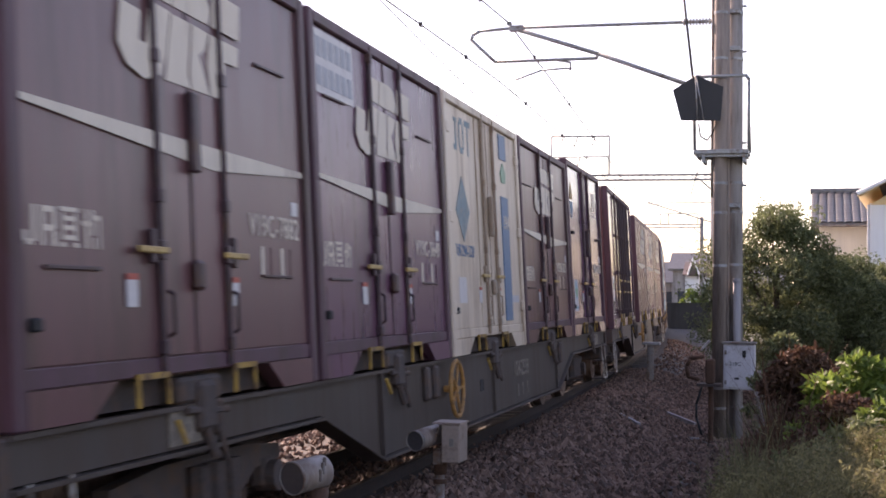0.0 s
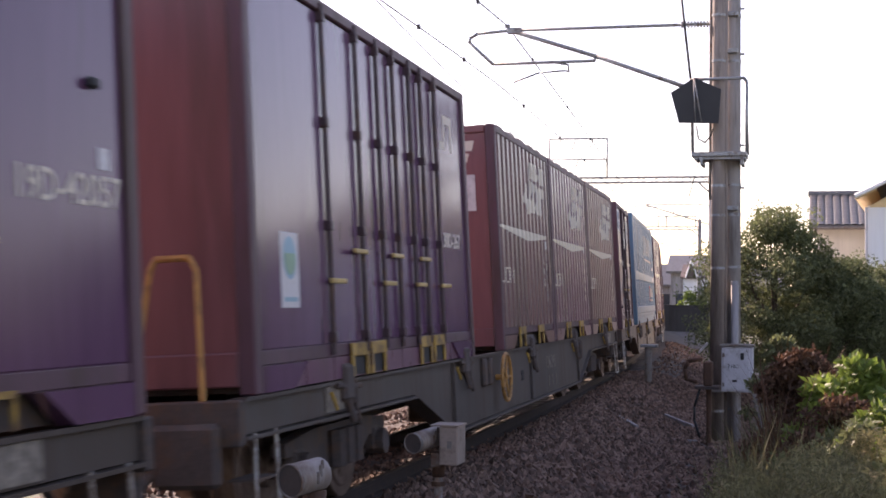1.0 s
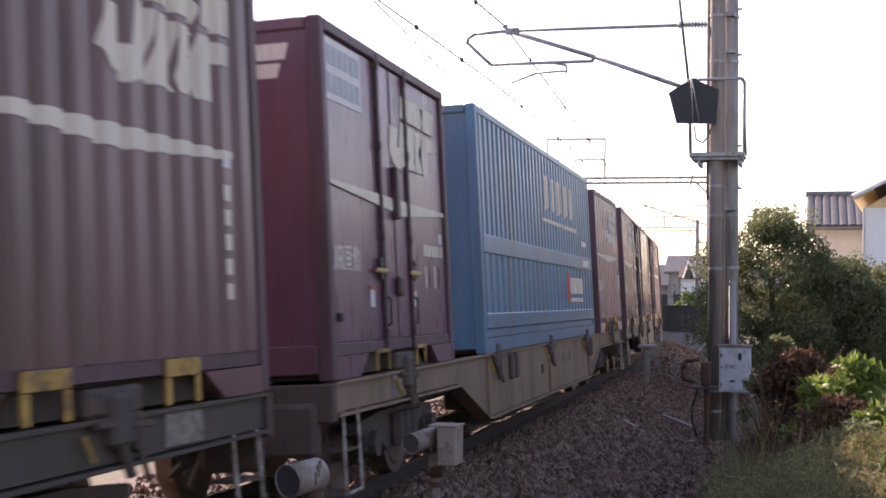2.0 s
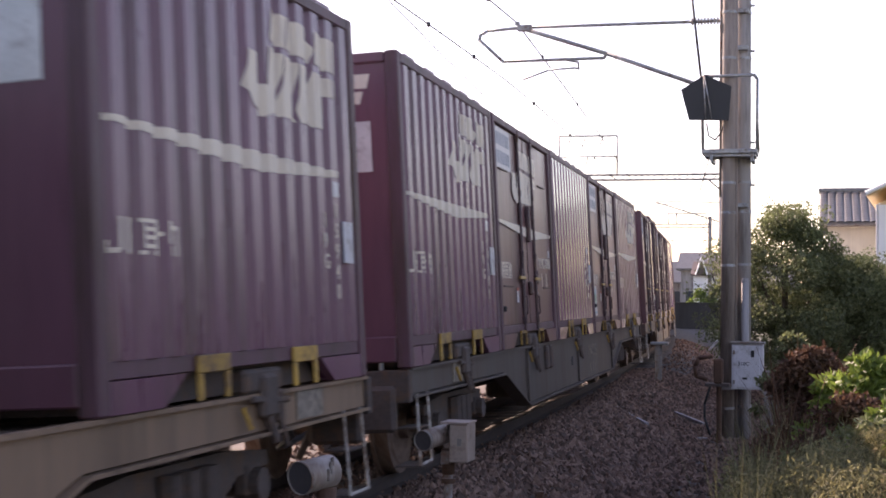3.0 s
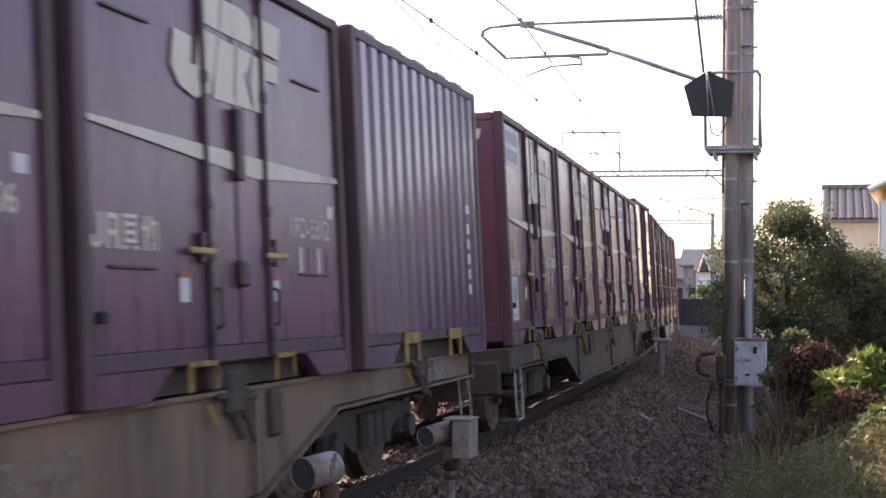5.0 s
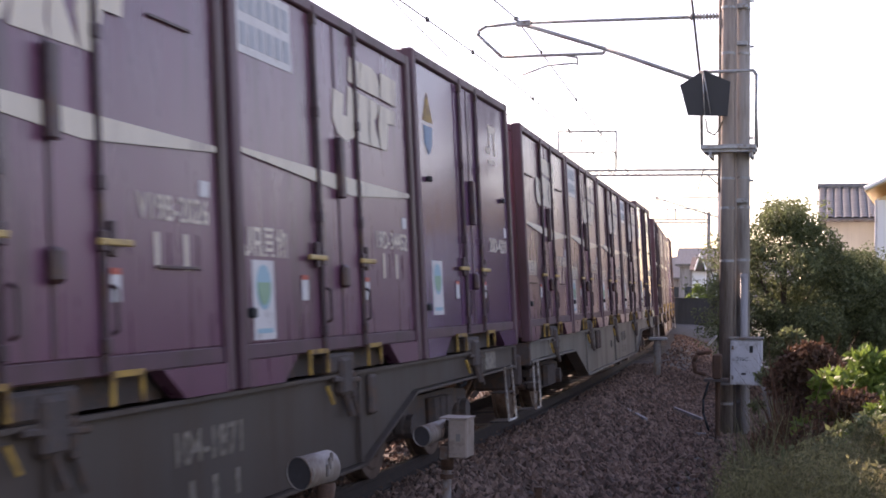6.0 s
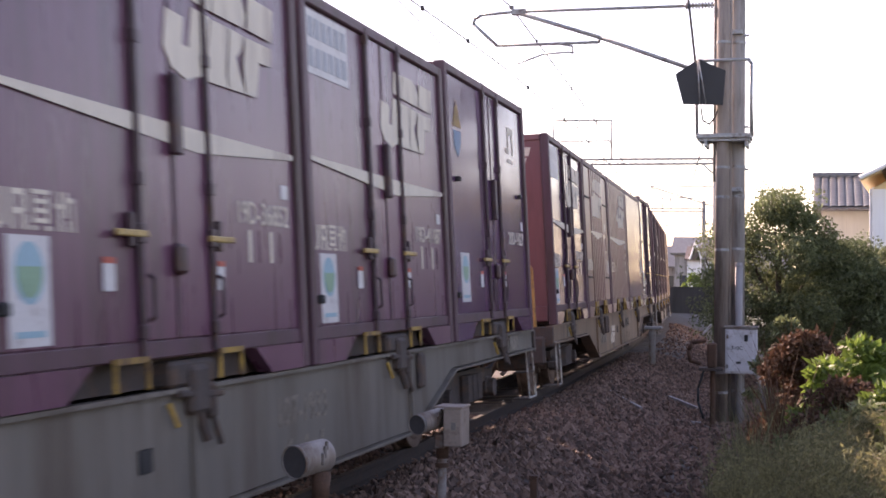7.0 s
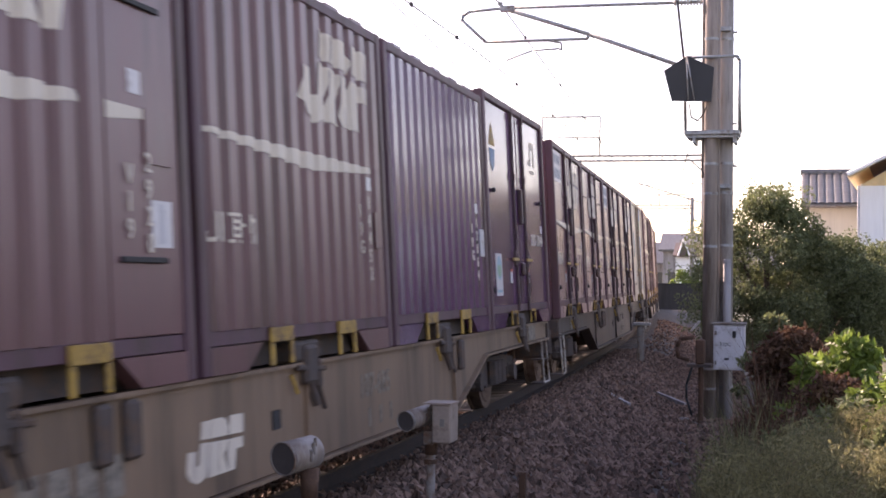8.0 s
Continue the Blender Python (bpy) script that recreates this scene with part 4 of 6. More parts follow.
def wagon(paint, number, handwheel=True, rail=None, mark=False, ladder=False):
    w = new("flat_wagon")
    hl = 9.6

    def sill(bm):
        # fish-bellied side sill: shallow over the bogies, deep between them
        out = [(-hl, 0.985), (-hl, 0.78), (-5.7, 0.76), (-4.3, 0.34), (4.3, 0.34), (5.7, 0.76), (hl, 0.78), (hl, 0.985)]
        for sx in (-1, 1):
            prism(bm, out, sx * 1.10, sx * 1.17)
        return bm
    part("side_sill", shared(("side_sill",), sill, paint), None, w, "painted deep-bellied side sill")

    def flange(bm):
        for sx in (-1, 1):
            for a, b in (((-hl, 0.77), (-5.7, 0.75)), ((-5.7, 0.75), (-4.3, 0.33)), ((-4.3, 0.33), (4.3, 0.33)), ((4.3, 0.33), (5.7, 0.75)), ((5.7, 0.75), (hl, 0.77))):
                prism(bm, [a, b, (b[0], b[1] - 0.02), (a[0], a[1] - 0.02)], sx * 1.05, sx * 1.215)
            prism(bm, [(-hl, 0.966), (hl, 0.966), (hl, 0.99), (-hl, 0.99)], sx * 1.172, sx * 1.205)
        return bm
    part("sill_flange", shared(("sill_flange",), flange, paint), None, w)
    for y in (-4.25, 0.02, 4.25):
        part("stiffener", shared(("stiffener",), lambda bm: box(bm, 1.168, 1.2, -0.02, 0.02, 0.345, 0.96), paint), None, w).location = (0, y, 0)
    part("deck", shared(("deck",), lambda bm: [box(bm, -1.1, 1.1, y, y + 0.5, 0.86, 0.95) for y in np.arange(-9.5, 9.4, 1.9)] and
         box(bm, -0.28, 0.28, -9.7, 9.7, 0.6, 0.94), UNDER), None, w, "dark underframe beams")
    for sy in (-1, 1):
        part("end_beam", shared(("end_beam", sy), lambda bm: box(bm, -1.2, 1.2, sy * 9.605, sy * 9.7, 0.72, 0.98, 0.01), UNDER), None, w)
        part("end_gear", shared(("end_gear", sy), lambda bm: tube(box(bm, 0.7, 1.1, sy * 9.705, sy * 9.8, 0.5, 0.86, 0.03), (0.72, sy * 9.75, 0.62), (0.55, sy * 9.9, 0.4), 0.03, 7), UNDER), None, w)
        part("coupler", shared(("coupler", sy), lambda bm: box(box(bm, -0.09, 0.09, sy * 9.7, sy * 10.05, 0.72, 0.9, 0.02), -0.16, 0.16, sy * 10.0, sy * 10.19, 0.68, 0.94, 0.04), UNDER), None, w)
        # steps and grab rails at both ends
        part("step", shared(("step", sy), lambda bm: pipe(bm, [(1.19, sy * 9.45, 0.78), (1.21, sy * 9.5, 0.22), (1.21, sy * 9.12, 0.22), (1.19, sy * 9.1, 0.78)], 0.012), STEP_WHITE), None, w, "white steel footstep")
        part("step_tread", shared(("step_tread", sy), lambda bm: box(bm, 1.0, 1.22, sy * 9.12, sy * 9.5, 0.2, 0.215), UNDER), None, w)
        part("step_tread", shared(("step_tread_up", sy), lambda bm: box(bm, 1.02, 1.2, sy * 9.14, sy * 9.46, 0.5, 0.515), UNDER), None, w)
        part("brake_hose", shared(("brake_hose", sy), lambda bm: pipe(bm, [(0.5, sy * 9.7, 0.8), (0.48, sy * 9.95, 0.55), (0.3, sy * 10.12, 0.45)], 0.025), BLACK), None, w)
    if rail:
        part("handrail", shared(("handrail",), lambda bm: pipe(bm, [(0.97, -9.66, 0.98), (0.96, -9.66, 1.72), (0.92, -9.66, 1.79), (0.72, -9.66, 1.79), (0.68, -9.66, 1.73), (0.53, -9.66, 0.98)], 0.02, 8), rail), None, w, "painted end handrail")
    if mark:
        emblem(w, 1.172, -1.9, 0.44, 0.52)
    part("handrail", shared(("handrail_far",), lambda bm: pipe(bm, [(1.12, 9.66, 0.98), (1.12, 9.66, 1.88), (1.08, 9.66, 1.95), (0.75, 9.66, 1.95)], 0.02, 8), GALV), None, w, "grey end handrail")
    if ladder:
        part("end_platform", box(bmesh.new(), 0.5, 1.12, 9.702, 9.92, 0.82, 0.9, 0.01), UNDER, w)
        part("end_ladder", pipe(bmesh.new(), [Vector(q) for q in ((1.0, 9.86, 0.9), (0.98, 9.86, 1.92), (0.94, 9.86, 1.98), (0.74, 9.86, 1.98), (0.7, 9.86, 1.92), (0.55, 9.86, 0.9))], 0.022, 8), POLE_BROWN, w, "brown end ladder frame")
        for z in (1.2, 1.55):
            part("rung", tube(bmesh.new(), (0.99, 9.86, z), (0.63 + (z - 1.2) * 0.15, 9.86, z), 0.012, 6), POLE_BROWN, w)
    # container locking devices along the sill

    def lock(bm):
        box(bm, 0.95, 1.2, -0.26, 0.3, 0.992, 1.13, 0.02)
        box(bm, 1.15, 1.235, -0.06, 0.16, 0.84, 1.1, 0.025)
        box(bm, 1.16, 1.225, 0.2, 0.27, 0.8, 1.0, 0.02)
        tube(bm, (1.2, 0.05, 0.86), (1.23, 0.1, 0.7), 0.03, 7)
        tube(bm, (1.21, -0.2, 0.96), (1.21, 0.34, 0.93), 0.02, 6)
        return tube(bm, (1.2, 0.24, 0.82), (1.22, 0.29, 0.66), 0.018, 6)
    for i in range(5):
        y = (i - 2) * PITCH
        part("lock_device", shared(("lock_device",), lock, UNDER), None, w, "dark container lock").location = (0, y, 0)
        part("lock_lever", shared(("lock_lever",), lambda bm: tube(bm, (1.2, -0.3, 0.92), (1.22, -0.24, 0.8), 0.014, 6), YELLOW), None, w, "yellow lock lever").location = (0, y, 0)
    part("brake_gear", shared(("brake_gear",), lambda bm: tube(tube(box(box(bm, 0.5, 1.0, -3.4, -2.5, 0.36, 0.72, 0.03), 0.4, 0.9, 3.0, 3.9, 0.4, 0.75, 0.03), (0.7, -6, 0.6), (0.7, 6, 0.6), 0.03), (0.3, 4.4, 0.55), (0.9, 4.4, 0.55), 0.17, 12), UNDER), None, w)
    if handwheel:
        def hw(bm):
            n = 20
            ring = [(1.29, -2.15 + 0.25 * math.cos(i * 6.2832 / n), 0.72 + 0.25 * math.sin(i * 6.2832 / n)) for i in range(n + 1)]
            pipe(bm, ring, 0.02, 6)
            for i in range(5):
                a = i * 6.2832 / 5
                tube(bm, (1.28, -2.15, 0.72), (1.29, -2.15 + 0.25 * math.cos(a), 0.72 + 0.25 * math.sin(a)), 0.013, 5)
            return tube(bm, (1.15, -2.15, 0.72), (1.3, -2.15, 0.72), 0.03, 8)
        part("handwheel", shared(("handwheel",), hw, ORANGE), None, w, "orange brake handwheel")
    for y in (-2.85, -2.55, 4.55):
        part("valve_box", shared(("valve_box",), lambda bm: box(bm, 1.16, 1.215, -0.08, 0.08, 0.66, 0.95, 0.02), UNDER), None, w).location = (0, y, 0)
    for y in (-7.85, 8.5):
        part("card_holder", shared(("card_holder",), lambda bm: box(bm, 1.17, 1.186, -0.22, 0.22, 0.79, 0.96), FADED), None, w, "pale data panel").location = (0, y, 0)
    # no hole is cut: a black plate stands for the shade in the opening
    part("opening", shared(("opening",), lambda bm: box(bm, 1.168, 1.176, -0.6, -0.46, 0.6, 0.72, 0.01), BLACK), None, w)
    put_text(w, number, 1.173, 1.25, 0.6, 0.18, FADED)
    for i in range(3):
        plate(w, "text_bar", 1.171, 1.45 + i * 0.3, 1.5 + i * 0.3, 0.42, 0.56, FADED)
    for i in range(4 if mark else 0):
        plate(w, "text_bar", 1.171, -3.6 + i * 0.26, -3.4 + i * 0.26, 0.5, 0.7, FADED, t=0.002)
    wheels = bogie(w, -7.1) + bogie(w, 7.1)
    tagged(w, "long freight flat wagon with deep-bellied sill, carrying containers", "wagon", "wagons of the train")
    return w, wheels


def S(*a):
    return lambda: smooth_container(*a)


# how far each wagon's load stands ahead of an even spacing
SLACK = (0.0, 0.0, 0.06, -0.12, -0.24, 0.26, 0.23, -0.25, 0.32)


def build_train():
    """Wagons in the order in which they pass; each with its load and where the load stands on it."""
    k = [(i - 2) * PITCH for i in range(5)]
    sm, tl, rb = smooth_container, tall_container, ribbed_container
    plan = [
        (FRAME_GREY, "104-1204", [(k[i], sm()) for i in range(5)]),
        (FRAME_GREY, "104-2538", [(k[0], sm("V19C-7882", False, True, False, BROWNED)), (k[1], sm("V19C-5649", True, True)), (k[2], cream_container("UR19A-339")),
                                 (k[3], sm("V19B-3271", False, True, False, BROWNED)), (k[4], tl("19D-42057"))]),
        (FRAME_BLUE, "104-340", [(-9.5 + 3.029, long_container()), (k[2], rb("19G-18155", brown=True)), (k[3], rb("", True)), (k[4], rb("", brown=True))]),
        (FRAME_TAN, "107-1160", [(k[0], sm("", True)), (0.29, blue_container()), (k[4], rb("19G-15940"))]),
        (FRAME_BLUE, "104-1726", [(k[0], rb("19G-16109")), (k[1], sm("V19C-1398", True, True, False, BROWNED)), (k[2], rb("19G-20414", False, False, True)), (k[3], sm("19G-8585", True, False, True, BROWNED)), (k[4], rb("19G-18267"))]),
        (FRAME_TAN, "107-1440", [(k[0], sm("19D-24024", True, False, True, BROWNED)), (k[1], tl("20D-1852")), (k[2], sm("19D-3406", True, False, True)), (k[3], sm("19D-3312", False, True)), (k[4], rb("", False, False, True))]),
        (FRAME_GREY, "104-1871", [(k[0], sm("19D-25008", True, False, True)), (k[1], sm("19D-3144", False)), (k[2], sm("V19B-2026", False, True)), (k[3], sm("19D-34452", True, False, True)), (k[4], tl("20D-4201"))]),
        (FRAME_PALE, "107-1933", [(k[0], sm("V19B-5436", False, True, False, None, True, True, False)), (k[1], sm("19D-3340", True, False, True)), (k[2], sm("19D-36852", False, False, True)), (k[3], sm("19D-41187", True, False, True)), (k[4], tl("20D-1427"))]),
        (FRAME_TAN, "107-685", [(k[0], sm("19D-14219", True, False, True, VIOLET, True, False)), (k[1], rb("V19-2920", True, True, brown=True)), (k[2], rb("19G-14452", brown=True)), (k[3], rb("19G-12064", False, False, True)), (k[4], tl("20D-3044"))]),
        (FRAME_GREY, "104-2210", [(k[0], sm("", True, False)), (k[1], sm("", False, True)), (k[2], sm("", True)), (k[3], sm("")), (k[4], cream_container("", False))]),
        (FRAME_BLUE, "104-902", [(k[0], rb("")), (k[1], sm("")), (k[2], tl("")), (k[3], rb("", False)), (k[4], sm("", True))]),
        (FRAME_TAN, "107-377", [(k[i], sm("", i % 2 == 0)) for i in range(5)]),
        (FRAME_GREY, "104-1518", [(k[i], sm("", i % 2 == 1)) for i in range(5)]),
    ]
    train = []
    for i, (paint, number, load) in enumerate(plan):
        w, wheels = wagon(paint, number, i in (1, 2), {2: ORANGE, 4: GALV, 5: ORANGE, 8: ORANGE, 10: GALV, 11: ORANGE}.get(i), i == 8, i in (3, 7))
        slack = SLACK[i] if i < len(SLACK) else 0.0
        train.append(((i - 1) * 20.4 + 9.43 + slack / 2, w, wheels, [(y + slack / 2, c) for y, c in load]))
    return train


# how far the train has come along the track, over time: a steady 18.7 m/s
TRAVEL = ((0.0, 5.14), (0.5, -3.54), (1.0, -12.84), (1.5, -22.14), (2.8, -46.49), (3.0, -50.23), (3.5, -59.56), (4.0, -68.93), (4.5, -78.18),
          (6.0, -106.21), (6.5, -115.54), (7.0, -124.84), (7.5, -134.19), (8.0, -143.56))


def travel(t):
    ts, ss = zip(*TRAVEL)
    return float(np.interp(t, ts, ss))


def motions():
    """Keys every wagon, each container on it, and every wheelset."""
    spins = [(f / 30, travel(f / 30)) for f in range(241)]
    for base, w, wheels, load in TRAIN:
        walk(w, [(t, track_pose(base + s)) for t, s in TRAVEL])
        for y, c in load:
            walk(c, [(t, track_pose(base + s) @ Matrix.Translation((0, y, 0.992))) for t, s in TRAVEL])
        for ob, k in wheels:
            walk(ob, [(t, pose(0, k, WHEEL_R) @ Matrix.Rotation((s - 5.09) / WHEEL_R, 4, "X")) for t, s in spins])


# ---- overhead line ----


def strut(name, pts, r, material, parent, label="", seg=8):
    return part(name, pipe(bmesh.new(), [Vector(p) for p in pts], r, seg), material, parent, label, True)


def build_near_mast():
    m = new("catenary_mast")
    x, y = -1.415, 22.0
    part("pole", tube(bmesh.new(), (-1.305, 22.12, -0.8), (-1.3, 22.12, 9.5), 0.122, 24, 0.108), CONCRETE, m, "weathered round concrete pole", True)
    part("pole", tube(bmesh.new(), (-1.525, 21.9, -0.8), (-1.495, 21.9, 9.5), 0.108, 24, 0.096), POLE_BROWN, m, "slender brown-grey front pole", True)
    for z in (5.25, 5.95, 2.9, 3.35, 0.25, -0.05, 6.6, 2.1):
        part("band", tube(bmesh.new(), (-1.521 + z * 0.003, 21.9, z), (-1.521 + z * 0.003, 21.9, z + 0.04), 0.109, 24), GALV, m)
        part("band", tube(bmesh.new(), (-1.304, 22.12, z + 0.02), (-1.304, 22.12, z + 0.06), 0.126, 24), GALV, m)
    for z in (5.4, 5.97, 3.0, 0.6):
        part("pole_clamp", box(bmesh.new(), -1.62, -1.22, 21.94, 22.06, z, z + 0.07, 0.01), GALV, m)
    for z in (4.0, 5.4, 6.1, 3.35):
        part("step_bolt", tube(bmesh.new(), (-1.24, 22.1, z), (-1.13, 22.1, z), 0.018, 6), GALV, m)
    arm = strut("top_tube", [(-1.6, y, 5.87), (-2.1, y, 5.87), (-4.74, y, 5.89), (-5.3, y, 5.86), (-5.42, y, 5.8), (-5.44, y, 5.72), (-5.05, y, 5.36), (-3.43, y, 5.36), (-3.4, y, 5.42)], 0.026, GALV, m, "galvanised cantilever top tube and registration loop")
    ins = bmesh.new()
    for i in range(9):
        tube(ins, (-2.08 + i * 0.048, y, 5.87), (-2.055 + i * 0.048, y, 5.87), 0.055, 12)
    part("insulator", ins, STEP_WHITE, m, "ribbed pale insulator")
    strut("strut_tube", [(-4.72, y, 5.87), (-3.4, y, 5.43), (-2.05, y, 4.92), (-1.6, y, 4.78)], 0.034, GALV, m, "sloping cantilever strut")
    ins2 = bmesh.new()
    for i in range(8):
        p0 = Vector((-2.0 + i * 0.04, y, 4.905 - i * 0.0145))
        tube(ins2, p0, p0 + Vector((0.02, 0, -0.007)), 0.055, 12)
    part("insulator", ins2, STEP_WHITE, m, "ribbed pale insulator")
    part("clamp", box(box(bmesh.new(), -4.82, -4.58, y - 0.04, y + 0.04, 5.83, 5.93, 0.015), -4.86, -4.78, y - 0.03, y + 0.03, 5.93, 5.99, 0.01), GALV, m)
    strut("steady_arm", [(-4.1, y, 5.36), (-3.95, y, 5.33), (-3.84, y, 5.31), (-3.83, y, 5.2), (-3.88, y, 5.22), (-4.3, y, 5.2), (-4.72, y, 5.06)], 0.016, GALV, m, "curved steady arm")
    strut("feeder", [(-2.1, y - 0.05, 6.5), (-1.93, y - 0.05, 5.0)], 0.02, WIRE, m, "dark sloping stay")
    # work platform cage around the pole
    strut("cage", [(-1.9, 21.75, 4.98), (-1.12, 21.75, 4.98), (-1.08, 21.75, 4.92), (-1.08, 21.75, 3.86)], 0.025, GALV, m, "galvanised guard cage")
    strut("cage", [(-1.9, 21.75, 4.98), (-1.88, 21.75, 3.86)], 0.025, GALV, m)
    strut("cage", [(-1.12, 22.2, 4.98), (-1.08, 22.2, 3.86)], 0.02, GALV, m)
    strut("ladder_rail", [(-1.83, 21.7, 5.0), (-1.88, 21.7, 4.3)], 0.018, GALV, m)
    strut("ladder_rail", [(-1.8, 21.7, 5.0), (-1.7, 21.7, 4.3)], 0.014, GALV, m)
    part("platform", box(box(bmesh.new(), -1.9, -1.08, 21.7, 22.3, 3.8, 3.87, 0.01), -1.86, -1.1, 21.74, 22.24, 3.76, 3.8), GALV, m, "steel work platform")
    for sx in (-1.75, -1.15):
        part("bracket", box(bmesh.new(), sx - 0.02, sx + 0.02, 21.7, 22.3, 3.68, 3.8), GALV, m)
    strut("cable", [(-1.83, 21.8, 4.28), (-1.8, 21.8, 4.08), (-1.7, 21.8, 4.02), (-1.62, 21.8, 4.12), (-1.56, 21.85, 4.3)], 0.012, BLACK, m, "hanging black cable")
    strut("conduit", [(-1.26, 21.93, -0.6), (-1.26, 21.93, 1.88)], 0.055, CONDUIT, m, "pale grey cable conduit")
    part("conduit_cap", tube(bmesh.new(), (-1.26, 21.93, 1.87), (-1.26, 21.93, 1.93), 0.064, 14, 0.05), CONDUIT, m)
    strut("conduit", [(-1.405, 21.95, -0.6), (-1.4, 21.95, 6.8)], 0.03, POLE_BROWN, m)
    strut("conduit", [(-1.62, 21.92, 3.16), (-1.615, 21.92, 6.9)], 0.034, POST_GREY, m, "grey cable duct")
    strut("hanging_cable", [(-1.78, 21.8, 3.78), (-1.95, 21.9, 3.2)], 0.008, WIRE, m)
    tagged(m, "weathered concrete railway mast with galvanised arm and work platform", "mast", "catenary masts")
    # five-sided black backboard of the signal
    s = new("signal")
    pent = [(-2.2, 4.77), (-1.85, 4.99), (-1.45, 4.8), (-1.49, 4.29), (-2.08, 4.31)]
    bm = bmesh.new()
    a = [bm.verts.new((px, 21.62, pz)) for px, pz in pent]
    b = [bm.verts.new((px, 21.66, pz)) for px, pz in pent]
    bm.faces.new(a)
    bm.faces.new(b[::-1])
    for i in range(5):
        bm.faces.new((a[(i + 1) % 5], a[i], b[i], b[(i + 1) % 5]))
    bmesh.ops.recalc_face_normals(bm, faces=bm.faces[:])
    part("backboard", bm, DARK_BOARD, s, "black five-sided board")
    part("housing", box(bmesh.new(), -1.98, -1.6, 21.67, 21.9, 4.38, 4.75, 0.02), DARK_BOARD, s)
    strut("stay", [(-1.85, 21.6, 4.98), (-1.74, 21.6, 4.32)], 0.01, GALV, s)
    strut("stay", [(-1.86, 21.6, 4.98), (-1.83, 21.6, 4.32)], 0.01, GALV, s)
    strut("bracket", [(-1.6, 21.8, 4.6), (-1.42, 21.9, 4.6)], 0.03, GALV, s)
    tagged(s, "black five-sided signal backboard fixed to the mast", "signal")
    c = new("control_cabinet")
    part("case", box(bmesh.new(), -1.43, -0.97, 21.45, 21.72, 0.28, 0.95, 0.012), BOX_GREY, c)
    part("door", box(bmesh.new(), -1.40, -1.02, 21.438, 21.452, 0.31, 0.92, 0.006), BOX_GREY, c)
    part("lid", box(bmesh.new(), -1.45, -0.95, 21.42, 21.74, 0.952, 0.985, 0.006), POST_GREY, c, "dark rain lid")
    part("handle", box(bmesh.new(), -1.15, -1.1, 21.41, 21.437, 0.76, 0.86, 0.008), BLACK, c)
    for z in (0.36, 0.8):
        part("hinge", box(bmesh.new(), -1.41, -1.38, 21.425, 21.437, z, z + 0.06), POST_GREY, c)
    lab = part("lettering", lettering("310C", 0.055, BLACK), None, c)
    lab.matrix_basis = pose(-1.34, 21.436, 0.62, 90, 0, 0)
    part("text_bar", box(bmesh.new(), -1.27, -1.2, 21.434, 21.437, 0.43, 0.46), BLACK, c)
    tagged(c, "pale grey steel control cabinet mounted on the mast", "cabinet")


